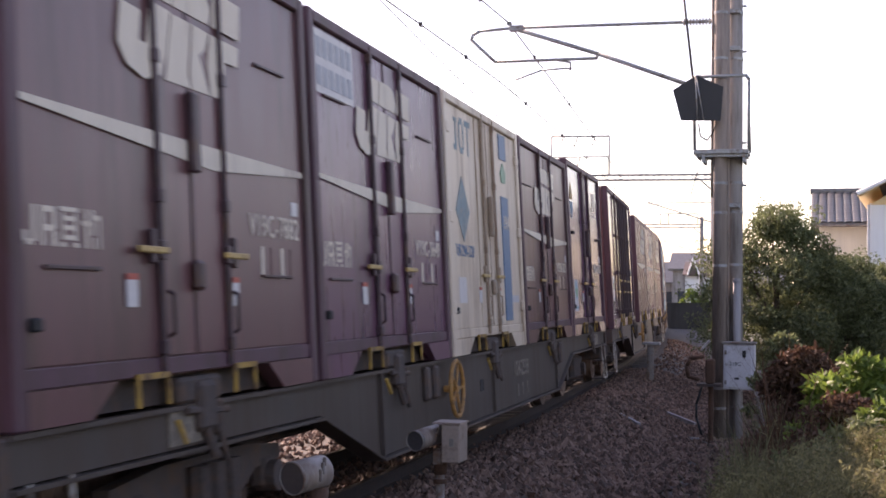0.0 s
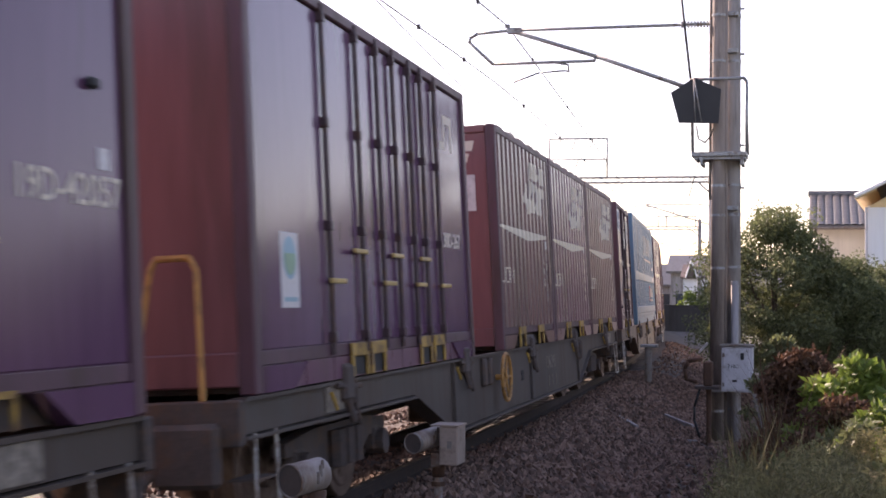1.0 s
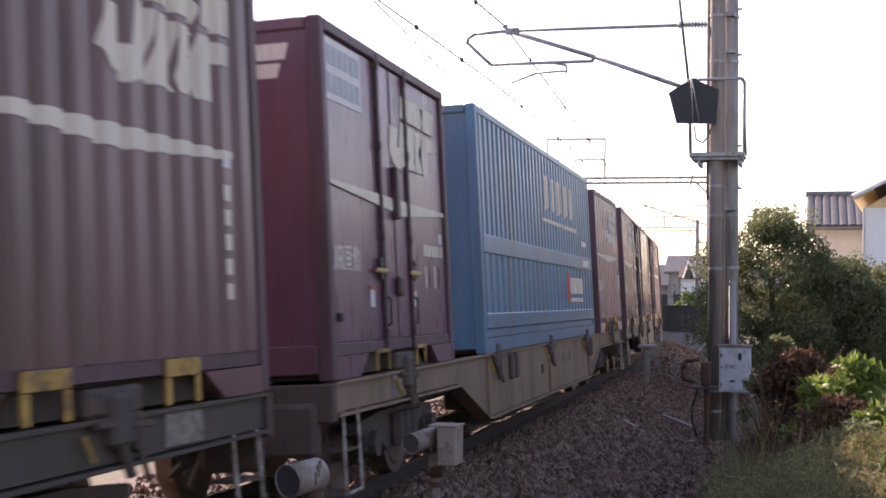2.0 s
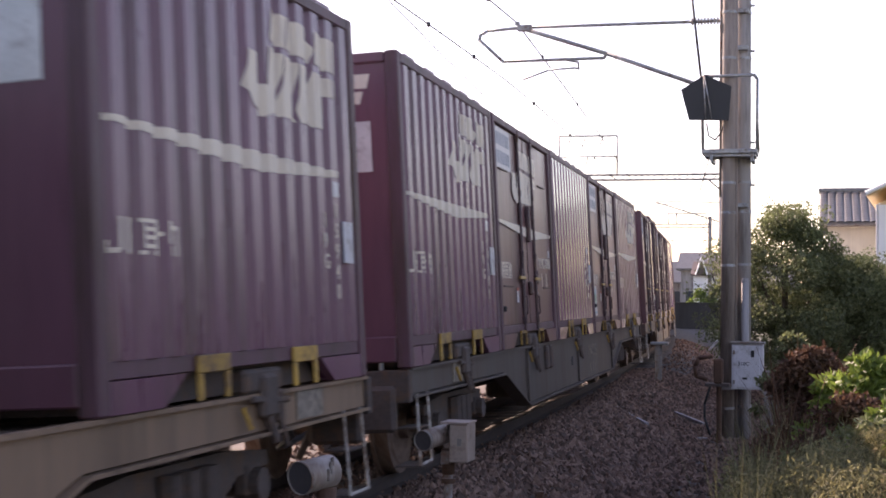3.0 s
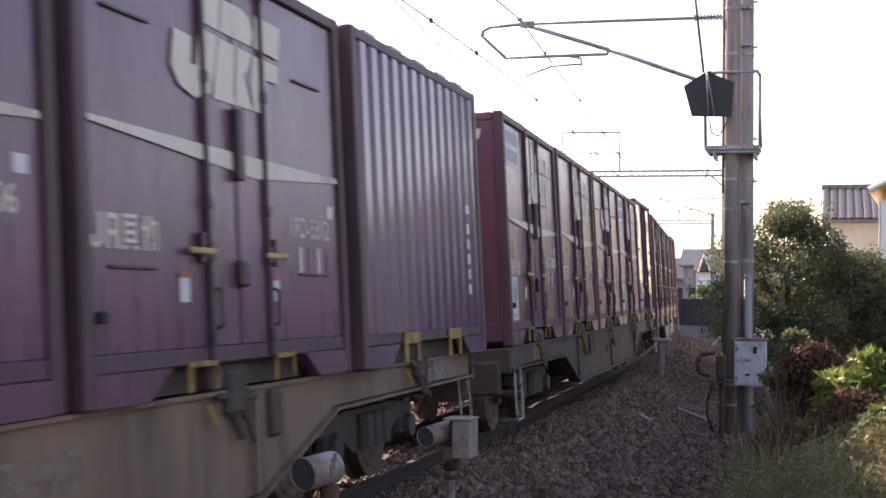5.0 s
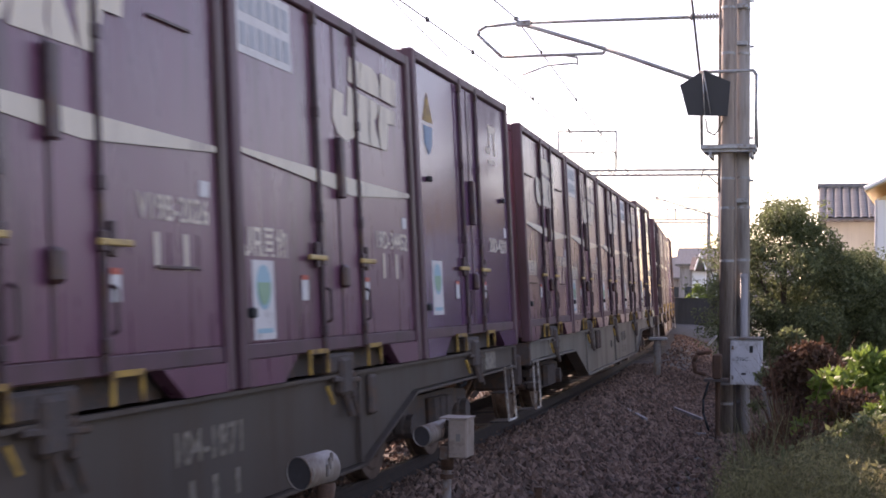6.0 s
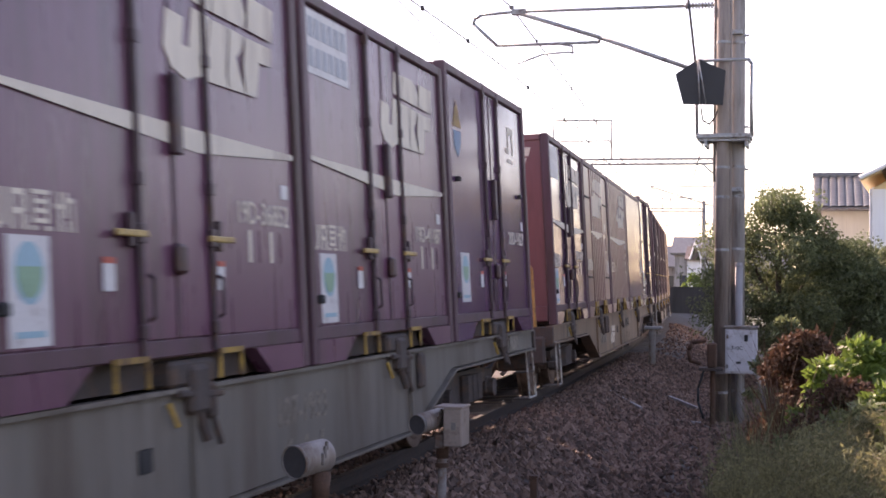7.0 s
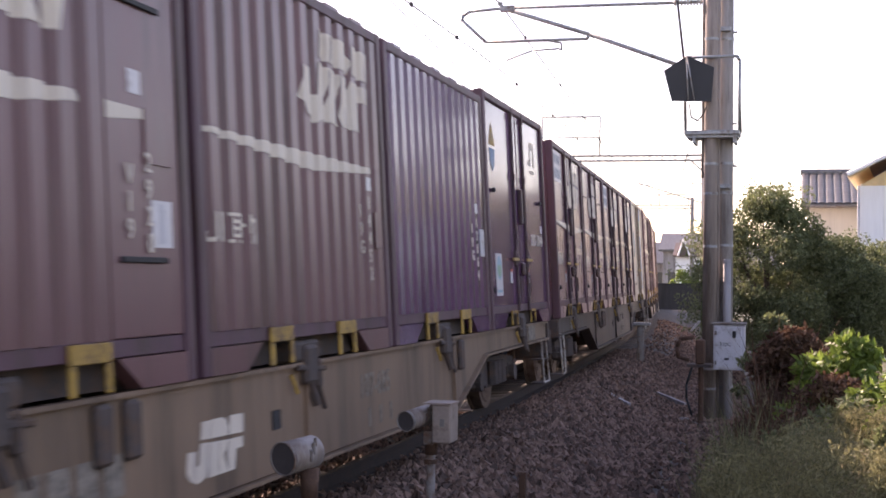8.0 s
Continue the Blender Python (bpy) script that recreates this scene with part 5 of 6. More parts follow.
def build_gantry(s, lat, arm_len, frame_a=-1.5, frame_b=-4.25, frame_z=9.28):
    """A mast with a cross beam over the track, a frame of insulators on it and a cantilever."""
    o = on_track(s)
    g = new("catenary_gantry")
    g.matrix_basis = pose(o.x, o.y, 0, 0, 0, math.degrees(s / RADIUS) * 0.5)
    part("pole", tube(bmesh.new(), (lat, 0, -0.8), (lat, 0, 8.0), 0.17, 16, 0.15), CONCRETE, g, "", True)
    bm = bmesh.new()
    for dz in (7.18, 7.42):
        for dy in (-0.17, 0.17):
            tube(bm, (lat + 0.1, dy, dz), (-7.5, dy, dz), 0.04, 6)
    for i in range(18):
        x0 = lat - i * 0.6
        tube(bm, (x0, -0.17, 7.18), (x0 - 0.6, -0.17, 7.42), 0.016, 5)
        tube(bm, (x0, 0.17, 7.42), (x0 - 0.6, 0.17, 7.18), 0.016, 5)
    part("beam", bm, GALV, g, "lattice steel cross beam")
    part("pole", tube(bmesh.new(), (-7.5, 0, -0.8), (-7.5, 0, 8.0), 0.17, 16, 0.15), CONCRETE, g, "", True)
    mid = (7.42 + frame_z) / 2
    strut("frame", [(frame_a, 0, 7.45), (frame_a, 0, frame_z), (frame_b, 0, frame_z + 0.02), (frame_b, 0, 7.45)], 0.045, GALV, g, "rectangular steel frame on the beam")
    if frame_z > 9:
        strut("frame", [(frame_a, 0, 8.3), (frame_b, 0, 8.3)], 0.035, GALV, g)
    else:
        strut("frame", [(frame_b + 0.65, 0, 7.45), (frame_b + 0.65, 0, frame_z)], 0.05, GALV, g)
        strut("stay_wire", [(lat, 0, 7.95), (lat, 0, 9.4)], 0.02, WIRE, g)
        strut("outrigger", [(frame_b - 1.8, 0, 9.02), (frame_b + 1.2, 0, 8.98), (frame_b + 1.2, 0, 8.4)], 0.035, GALV, g)
    for px, pz in ((0.25, frame_z - 0.03), (0.55, frame_z - 0.03), (0.8, frame_z - 0.03), (0.5, mid - 0.05)):
        px = frame_a + (frame_b - frame_a) * px
        strut("insulator", [(px, 0, pz), (px - 0.05, 0, pz - 0.2), (px - 0.14, 0, pz - 0.42)], 0.03, STEP_WHITE, g)
    strut("brace", [(lat, 0, 6.6), (lat - 0.6, 0, 7.15)], 0.04, GALV, g)
    strut("top_tube", [(lat, 0, 6.1), (lat - arm_len, 0, 6.15)], 0.028, GALV, g)
    strut("strut_tube", [(lat, 0, 5.15), (lat - arm_len, 0, 6.12)], 0.032, GALV, g)
    strut("steady_arm", [(lat - 1.4, 0, 5.6), (lat - 3.2, 0, 5.55), (lat - 3.1, 0, 5.1)], 0.018, GALV, g)
    tagged(g, "concrete mast with lattice cross beam over the track", "gantry", "catenary masts")


def wire_path(name, pts, r, label):
    ob = new(name, finish(pipe(bmesh.new(), pts, r, 5), name, WIRE))
    return tagged(ob, label, "wire")


def build_wires():
    spans = [-23.0, 22.0, 67.3, 113.0, 158.0]
    contact = [on_track(s, -0.4 + 0.1 * max(-1.0, min(1.0, (s - 17.0) / 5.0)), 5.05) for s in np.arange(-23, 159, 1.5)]
    wire_path("contact_wire", contact, 0.01, "thin dark contact wire above the track")
    pts = []
    for a, b in zip(spans, spans[1:]):
        for i in range(12):
            u = i / 12
            pts.append(on_track(a + (b - a) * u, -0.15, 5.98 - 2.0 * u * (1 - u)))
    wire_path("messenger_wire", pts, 0.012, "sagging messenger wire above the contact wire")
    for s in (*np.arange(-20.3, 110, 5.0), 17.2):
        k = (s + 23) % 45.2 / 45.2
        a, b = on_track(s, -0.15, 5.98 - 2.0 * k * (1 - k)), on_track(s, -0.4 + 0.1 * max(-1.0, min(1.0, (s - 17.0) / 5.0)), 5.05)
        d = wire_path("dropper", [a, b], 0.003, "thin dropper wire clamped between the overhead wires")
        for q in (a, b):
            part("clamp", box(bmesh.new(), q.x - 0.02, q.x + 0.02, q.y - 0.035, q.y + 0.035, q.z - 0.03, q.z + 0.03, 0.008), WIRE, d)
    for lat, z, sag in ((-3.4, 7.6, 0.8),):
        pts = []
        for a, b in zip(spans, spans[1:]):
            for i in range(10):
                u = i / 10
                pts.append(on_track(a + (b - a) * u, lat, z - 4 * sag * u * (1 - u)))
        wire_path("feeder_wire", pts, 0.012, "thin dark feeder wire along the line")


# ---- things beside the track ----


def hollow(p, q, floor, r, inner, back=0.3, seg=28):
    """A round hood from p to its mouth q, hollow as far back as floor."""
    bm, axis = bmesh.new(), (q - p).normalized()
    u = axis.cross(Vector((0, 0, 1))).normalized()
    v = axis.cross(u)
    rings = []
    for c, rad in ((p, r * back), (p, r), (q, r), (q, inner), (floor, inner)):
        rings.append([bm.verts.new(c + (u * math.cos(2 * math.pi * i / seg) + v * math.sin(2 * math.pi * i / seg)) * rad) for i in range(seg)])
    for ra, rb in zip(rings, rings[1:]):
        for i in range(seg):
            bm.faces.new((ra[i], ra[(i + 1) % seg], rb[(i + 1) % seg], rb[i]))
    bmesh.ops.recalc_face_normals(bm, faces=bm.faces[:])
    return bm


def build_sensors():
    for front, back, r, boxy in ((Vector((-2.605, 9.08, 0.665)), Vector((0.09, 0.28, 0.03)), 0.067, True), (Vector((-2.5, 6.55, 0.728)), Vector((0.08, 0.195, 0.018)), 0.081, False)):
        s = new("obstacle_sensor")
        x, y, z = (-2.385, 9.24, 0.66) if boxy else (front + back * 0.7)
        a, d = front + back, -back
        part("barrel", hollow(a, a + d * 0.93, a + d * 0.6, r, r * 0.9), LENS_WHITE, s, "white cylindrical lens hood with rust streaks", True)
        part("hood_rim", hollow(a + d * 0.95, a + d * 1.04, a + d * 0.8, r * 1.03, r * 0.97, 0.95), POST_GREY, s, "thin dark rim", True)
        # lens disc moved up to the mouth; its dark colour stands for the shaded inside
        part("lens", tube(bmesh.new(), a + d * 0.97, a + d * 1.0, r * 0.965, 28), LENS_SHADE, s, "dark lens disc at the mouth, standing for the shaded hood inside")
        for i in range(3):
            q = a + d * (0.25 + 0.12 * i) + Vector((0.72, -0.26, 0.62 - 0.3 * i)).normalized() * r * 1.0
            part("text_bar", box(bmesh.new(), q.x - 0.008, q.x + 0.008, q.y - 0.008, q.y + 0.008, q.z - 0.03, q.z + 0.03, 0.004), POST_GREY, s)
        if boxy:
            part("case", box(bmesh.new(), x - 0.06, x + 0.066, y - 0.1, y + 0.12, z - 0.14, z + 0.115, 0.008), BOX_BEIGE, s, "beige steel case")
            part("lid", box(bmesh.new(), x - 0.12, x + 0.072, y - 0.11, y + 0.13, z + 0.117, z + 0.127), BOX_BEIGE, s)
            part("text_bar", box(bmesh.new(), x - 0.005, x + 0.025, y - 0.104, y - 0.1, z - 0.03, z + 0.02), POST_GREY, s)
            part("bracket", box(bmesh.new(), x - 0.13, x - 0.062, y - 0.06, y + 0.06, z - 0.16, z - 0.067, 0.008), POST_GREY, s)
        px = x - 0.09 if boxy else x + 0.03
        part("post", tube(bmesh.new(), (px, y, -0.6), (px, y, z - r), 0.03, 12), RUSTY if not boxy else POST_GREY, s, "weathered steel post", True)
        part("collar", tube(bmesh.new(), (px, y, z - r - 0.16), (px, y, z - r * 0.9), 0.042, 14, 0.05), RUSTY, s, "rusty post collar", True)
        part("collar", tube(bmesh.new(), (px, y, z - r - 0.22), (px, y, z - r - 0.19), 0.048, 14), RUSTY, s)
        part("foot", box(bmesh.new(), px - 0.14, px + 0.14, y - 0.14, y + 0.14, -0.62, -0.4, 0.02), SLEEPER, s)
        tagged(s, "white cylindrical obstacle sensor on a rusty steel post beside the track", "sensor", "obstacle sensors")
    r = new("marker_stake")
    part("stake", box(bmesh.new(), -2.03, -1.98, 10.0, 10.05, -0.55, 0.22, 0.006), RUSTY, r)
    part("cap", box(bmesh.new(), -2.035, -1.975, 9.995, 10.055, 0.22, 0.235), RUSTY, r)
    tagged(r, "short rust-red iron stake in the ballast", "stake")
    p = new("signal_post")
    part("post", tube(bmesh.new(), (-3.5, 30, -0.5), (-3.5, 30, 0.64), 0.075, 14), POST_GREY, p, "", True)
    part("cap", box(bmesh.new(), -3.66, -3.3, 29.88, 30.12, 0.64, 0.7, 0.01), GALV, p, "pale flat cap")
    part("base", box(bmesh.new(), -3.62, -3.38, 29.88, 30.12, -0.52, -0.33, 0.02), SLEEPER, p)
    tagged(p, "short grey trackside post with a flat cap", "post")
    o = new("junction_stand")
    part("leg", tube(bmesh.new(), (-1.86, 21.2, -0.75), (-1.86, 21.2, 0.55), 0.04, 10), RUSTY, o)
    part("case", box(bmesh.new(), -1.93, -1.8, 21.05, 21.3, 0.3, 0.66, 0.02), RUSTY, o, "rusty iron case")
    part("shelf", box(bmesh.new(), -2.05, -1.7, 21.02, 21.4, 0.26, 0.3), UNDER, o)
    part("pipe", pipe(bmesh.new(), [Vector(q) for q in ((-1.95, 21.1, 0.7), (-2.15, 21.1, 0.66), (-2.2, 21.1, 0.55), (-2.18, 21.1, 0.4), (-2.02, 21.1, 0.36))], 0.03, 8), RUSTY, o, "bent iron pipe", True)
    part("lever", tube(bmesh.new(), (-2.0, 21.1, 0.78), (-1.87, 21.1, 0.93), 0.018, 6), STEP_WHITE, o, "white lever")
    part("hose", pipe(bmesh.new(), [Vector(q) for q in ((-1.98, 21.1, 0.26), (-2.06, 21.1, 0.0), (-2.06, 21.1, -0.2), (-1.98, 21.1, -0.45))], 0.018, 8), BLACK, o, "black hose", True)
    o.location = (0.27, 0, 0.08)
    tagged(o, "rusty iron junction stand with a bent pipe and hose", "junction box")
    for a, b in (((-3.38, 22.5, -0.05), (-2.6, 20.9, -0.2)), ((-2.55, 24.2, -0.28), (-2.0, 23.4, -0.39)), ((-2.15, 21.35, -0.41), (-1.76, 21.3, -0.43))):
        q = new("cable_cover")
        d = Vector((b[0] - a[0], b[1] - a[1], 0)).normalized()
        nrm = Vector((-d.y, d.x, 0)) * 0.022
        vs = [Vector(a) + nrm, Vector(a) - nrm, Vector(b) - nrm, Vector(b) + nrm]
        bm = bmesh.new()
        lo = [bm.verts.new(v - Vector((0, 0, 0.12))) for v in vs]
        hi = [bm.verts.new(v) for v in vs]
        bm.faces.new(hi)
        for i in range(4):
            bm.faces.new((lo[i], lo[(i + 1) % 4], hi[(i + 1) % 4], hi[i]))
        bmesh.ops.recalc_face_normals(bm, faces=bm.faces[:])
        part("cover", bm, CONDUIT, q)
        tagged(q, "pale concrete strip lying in the gravel", "cable cover")


# ---- plants ----


def leaf_cloud(name, centres, n, size, material, parent, seed, stretch=1.0, flat=0.5):
    """Many small folded leaves spread through rough clumps; centres: x, y, z, radius, height share."""
    rng = np.random.default_rng(seed)
    cs = np.array(centres)
    pick = rng.choice(len(cs), n, p=cs[:, 3] ** 2 / (cs[:, 3] ** 2).sum())
    d = rng.normal(size=(n, 3))
    d /= np.linalg.norm(d, axis=1)[:, None]
    r = cs[pick, 3] * rng.uniform(0.45, 1.08, n) ** 0.6
    p = cs[pick, :3] + d * r[:, None] * np.stack([np.ones(n), np.ones(n), cs[pick, 4]], 1)
    a = rng.normal(size=(n, 3)) + (0, 0, -0.3)
    a /= np.linalg.norm(a, axis=1)[:, None]
    b = np.cross(a, rng.normal(size=(n, 3)) + (0, 0, flat))
    b /= np.linalg.norm(b, axis=1)[:, None]
    c = np.cross(a, b)
    s = (size * rng.uniform(0.6, 1.4, n))[:, None]
    tip, mid = p + a * s * stretch, p + a * s * stretch * 0.5
    V = np.stack([p, mid + b * s * 0.3 + c * s * 0.08, tip, mid - b * s * 0.3 + c * s * 0.08], 1).reshape(-1, 3)
    F = np.arange(4 * n).reshape(-1, 4)
    F = np.concatenate([F[:, [0, 1, 2]], F[:, [0, 2, 3]]])
    return part(name, raw(name, V.tolist(), F.tolist(), material), None, parent)


def clumps(rng, n, cx, cy, z0, z1, rx, ry, r0, r1, dome=True):
    out = []
    for _ in range(n):
        z = rng.uniform(z0, z1)
        u = (z - z0) / (z1 - z0)
        k = math.sqrt(max(0.05, 1 - (2 * u - 0.9) ** 2)) if dome else 1.0
        a, q = rng.uniform(0, 6.28), math.sqrt(rng.uniform(0, 1)) * k
        out.append((cx + math.cos(a) * q * rx, cy + math.sin(a) * q * ry, z, rng.uniform(r0, r1), 0.8))
    return out


def build_tree(x, y, height, rx, seed, leaves, material=None, leaf=0.07):
    rng = np.random.default_rng(seed)
    t = new("tree")
    bm = bmesh.new()
    tube(bm, (x, y, -0.8), (x + 0.05, y, height * 0.35), 0.13, 10, 0.09)
    cs = clumps(rng, 80, x, y, height * 0.04, height * 0.9, rx, rx * 0.8, rx * 0.2, rx * 0.4)
    for i in range(9):
        q = Vector(cs[i][:3])
        tube(bm, (x + 0.03, y, height * (0.15 + 0.02 * i)), q, 0.05, 6, 0.012)
    part("trunk", bm, BARK, t)
    for i in range(16):
        a = rng.uniform(0, 6.28)
        cs.append((x + math.cos(a) * rx * rng.uniform(0.2, 0.9), y + math.sin(a) * rx * 0.6, height * rng.uniform(0.8, 0.97), rx * 0.13, 1.5))
    leaf_cloud("crown", cs, leaves, leaf, material or LEAF_DARK, t, seed)
    tagged(t, "dense dark green broadleaf tree, beside the line or in the unseen added row", "tree", "trees by the line")
    return t


def blades(name, n, region, height, width, material, seed, lean=0.35, plumes=None, ground=-0.5):
    """Grass: bent tapering blades rooted in a region x0, x1, y0, y1."""
    rng = np.random.default_rng(seed)
    x0, x1, y0, y1 = region
    p = np.stack([rng.uniform(x0, x1, n), rng.uniform(y0, y1, n), np.full(n, ground)], 1)
    h = height * rng.uniform(0.55, 1.1, n) * (0.8 + 0.3 * np.sin(p[:, 0] * 5 + p[:, 1] * 3.1))
    a = rng.uniform(0, 6.28, n)
    d = np.stack([np.cos(a), np.sin(a), np.zeros(n)], 1)
    side = np.stack([-np.sin(a), np.cos(a), np.zeros(n)], 1) * width
    ln = (lean * rng.uniform(0.2, 1.2, n) * h)[:, None]
    up = np.array((0, 0, 1.0))
    m = p + d * ln * 0.3 + up * (h * 0.6)[:, None]
    t = p + d * ln + up * h[:, None]
    V = np.stack([p - side, p + side, m - side * 0.7, m + side * 0.7, t], 1).reshape(-1, 3)
    B = (np.arange(n) * 5)[:, None]
    F = np.concatenate([B + (0, 1, 3), B + (0, 3, 2), B + (2, 3, 4)])
    ob = new(name, raw(name, V.tolist(), F.tolist(), material))
    return ob, t


def build_plants():
    rng = np.random.default_rng(4)
    build_tree(-0.95, 30.0, 3.65, 1.28, 21, 38000, None, 0.062)
    build_tree(0.33, 30.6, 2.75, 1.08, 22, 36000, None, 0.062)
    build_tree(0.15, 31.2, 2.3, 1.65, 24, 36000, None, 0.062)
    build_tree(1.25, 32.0, 2.5, 0.95, 25, 18000, None, 0.062)
    build_tree(-2.7, 40.0, 3.6, 1.0, 23, 7000)
    # unseen trees added on the camera's side: they close the field and darken low reflections
    for i, (x, y, h) in enumerate(((9.5, 30.0, 4.6), (12.5, 24.0, 5.2), (14.0, 16.0, 4.4), (15.0, 8.0, 5.4), (15.5, -1.0, 4.8), (14.5, -10.0, 5.2), (9.0, -18.0, 5.0), (2.0, -22.0, 4.6), (10.8, 50.0, 5.6), (14.5, 41.0, 5.4), (16.5, 56.0, 6.0))):
        build_tree(x, y, h, 3.4, 60 + i, 7000, LEAF_SCREEN, 0.24)
    ob, _ = blades("feather_grass", 4000, (-0.6, 0.95, 6.6, 10.8), 1.28, 0.003, GRASS, 5, 0.3)
    tagged(ob, "tall feathery grey-green grass at the trackside", "grass", kind="stuff")
    # feathery plumes along leaning stems, over a soft mass of fine leaves
    cs = []
    for _ in range(90):
        bx, by = rng.uniform(-0.62, 0.95), rng.uniform(6.8, 10.4)
        top, lx, ly = rng.uniform(0.42, 1.02) * (0.75 + 0.25 * math.sin(bx * 7 + by)), rng.normal(0, 0.14), rng.normal(0, 0.14)
        for i in range(8):
            u = i / 7
            cs.append((bx + lx * u * u, by + ly * u * u, -0.1 + (top + 0.1) * u, 0.1 * (1 - u) ** 0.7 + 0.02, 1.5))
    plume = leaf_cloud("grass_plumes", cs, 60000, 0.013, PLUME, None, 31, 2.5)
    tagged(plume, "soft olive feathery seed plumes of the grass", "grass", kind="stuff")
    mass = clumps(rng, 130, 0.2, 8.7, -0.35, 0.66, 0.9, 2.0, 0.1, 0.24, False)
    soft = leaf_cloud("grass_leaves", mass, 90000, 0.015, OLIVE, None, 33, 2.6)
    tagged(soft, "soft olive-green feathery foliage of the trackside grass", "grass", kind="stuff")
    ob, _ = blades("dry_weeds", 900, (-0.5, 0.3, 13.2, 15.5), 1.5, 0.011, LEAF_BROWN, 15, 0.4)
    tagged(ob, "dry red-brown weed stems in a thicket", "weeds", kind="stuff")
    ob, _ = blades("weeds", 6500, (-0.75, 3.0, 10.5, 20), 1.05, 0.012, GRASS, 8, 0.5)
    tagged(ob, "green weeds growing along the cess", "weeds", kind="stuff")
    for label, col, spec in (("brown dry shrub with withered leaves", LEAF_BROWN, (-0.15, 14.6, 1.1, 0.6, 41, 14000, 0.05)),
                             ("brown dry shrub with withered leaves", LEAF_BROWN, (0.22, 13.0, 0.75, 0.5, 47, 9000, 0.045)),
                             ("broad-leaved bright green bush in sunlight", LEAF_LIGHT, (0.36, 13.6, 1.18, 0.52, 42, 8000, 0.08)),
                             ("broad-leaved bright green bush in sunlight", LEAF_LIGHT, (0.72, 11.8, 0.95, 0.55, 43, 7000, 0.065)),
                             ("dark green leafy weed among the grass", LEAF_DARK, (0.5, 9.4, 0.78, 0.3, 48, 6000, 0.05)),
                             ("dark green leafy weed among the grass", LEAF_DARK, (0.3, 11.2, 0.7, 0.4, 50, 6000, 0.06)),
                             ("yellow-green leafy shrub among the grass", LEAF_LIGHT, (0.66, 10.6, 0.85, 0.36, 49, 5000, 0.05)),
                             ("dark green shrub among the weeds", LEAF_DARK, (-0.42, 17.8, 1.15, 0.48, 44, 11000, 0.055)),
                             ("dark green shrub among the weeds", LEAF_DARK, (0.15, 12.2, 0.55, 0.5, 45, 3600, 0.07)),
                             ("bright green far shrub by the fence", LEAF_LIGHT, (-9.5, 108.0, 2.2, 1.05, 46, 2500, 0.2))):
        x, y, h, r, seed, n, size = spec
        b = new("shrub")
        cs = clumps(np.random.default_rng(seed), 48, x, y, -0.45 + h * 0.1, h * 0.95, r * 1.1, r * 1.1, r * 0.12, r * 0.32)
        for q in cs[:8]:
            part("stem", tube(bmesh.new(), (x, y, -0.8), q[:3], 0.014, 5, 0.004), BARK, b)
        leaf_cloud("foliage", cs, n, size, col, b, seed, 1.3)
        tagged(b, label, "shrub", "shrubs by the line")


# ---- houses ----


def tile_roof(parent, eye_y, x0, x1, y0, y1, z0, z1):
    """Roof slope rising from y0 to y1, laid with rows of curved tiles."""
    n = Vector((0, y1 - y0, z1 - z0))
    part("roof", prism(bmesh.new(), [(y0, z0), (y1, z1), (y1, z1 - 0.12), (y0, z0 - 0.12)], x0, x1), TILE, parent, "grey tiled roof slope")
    rows, cols = max(3, int(n.length / 0.3)), int((x1 - x0) / 0.3)

    def make(bm):
        prev = None
        for i in range(7):
            a = math.pi * i / 6
            v = [bm.verts.new((0.15 - 0.14 * math.cos(a), 0, 0.05 * math.sin(a) + 0.01)), bm.verts.new((0.15 - 0.14 * math.cos(a), 0.31, 0.05 * math.sin(a) - 0.012))]
            if prev:
                bm.faces.new((prev[0], v[0], v[1], prev[1]))
            prev = v
        return bm
    me = shared(("roof_tile",), make, TILE, True)
    ang = math.degrees(math.atan2(z1 - z0, y1 - y0))
    for r in range(rows):
        for c in range(cols):
            ob = part("roof_tile", me, None, parent)
            q = Vector((x0 + c * 0.3, y0 - 0.05, z0 + 0.01)) + n * (r / rows)
            ob.matrix_basis = pose(*q, ang, 0, 0)


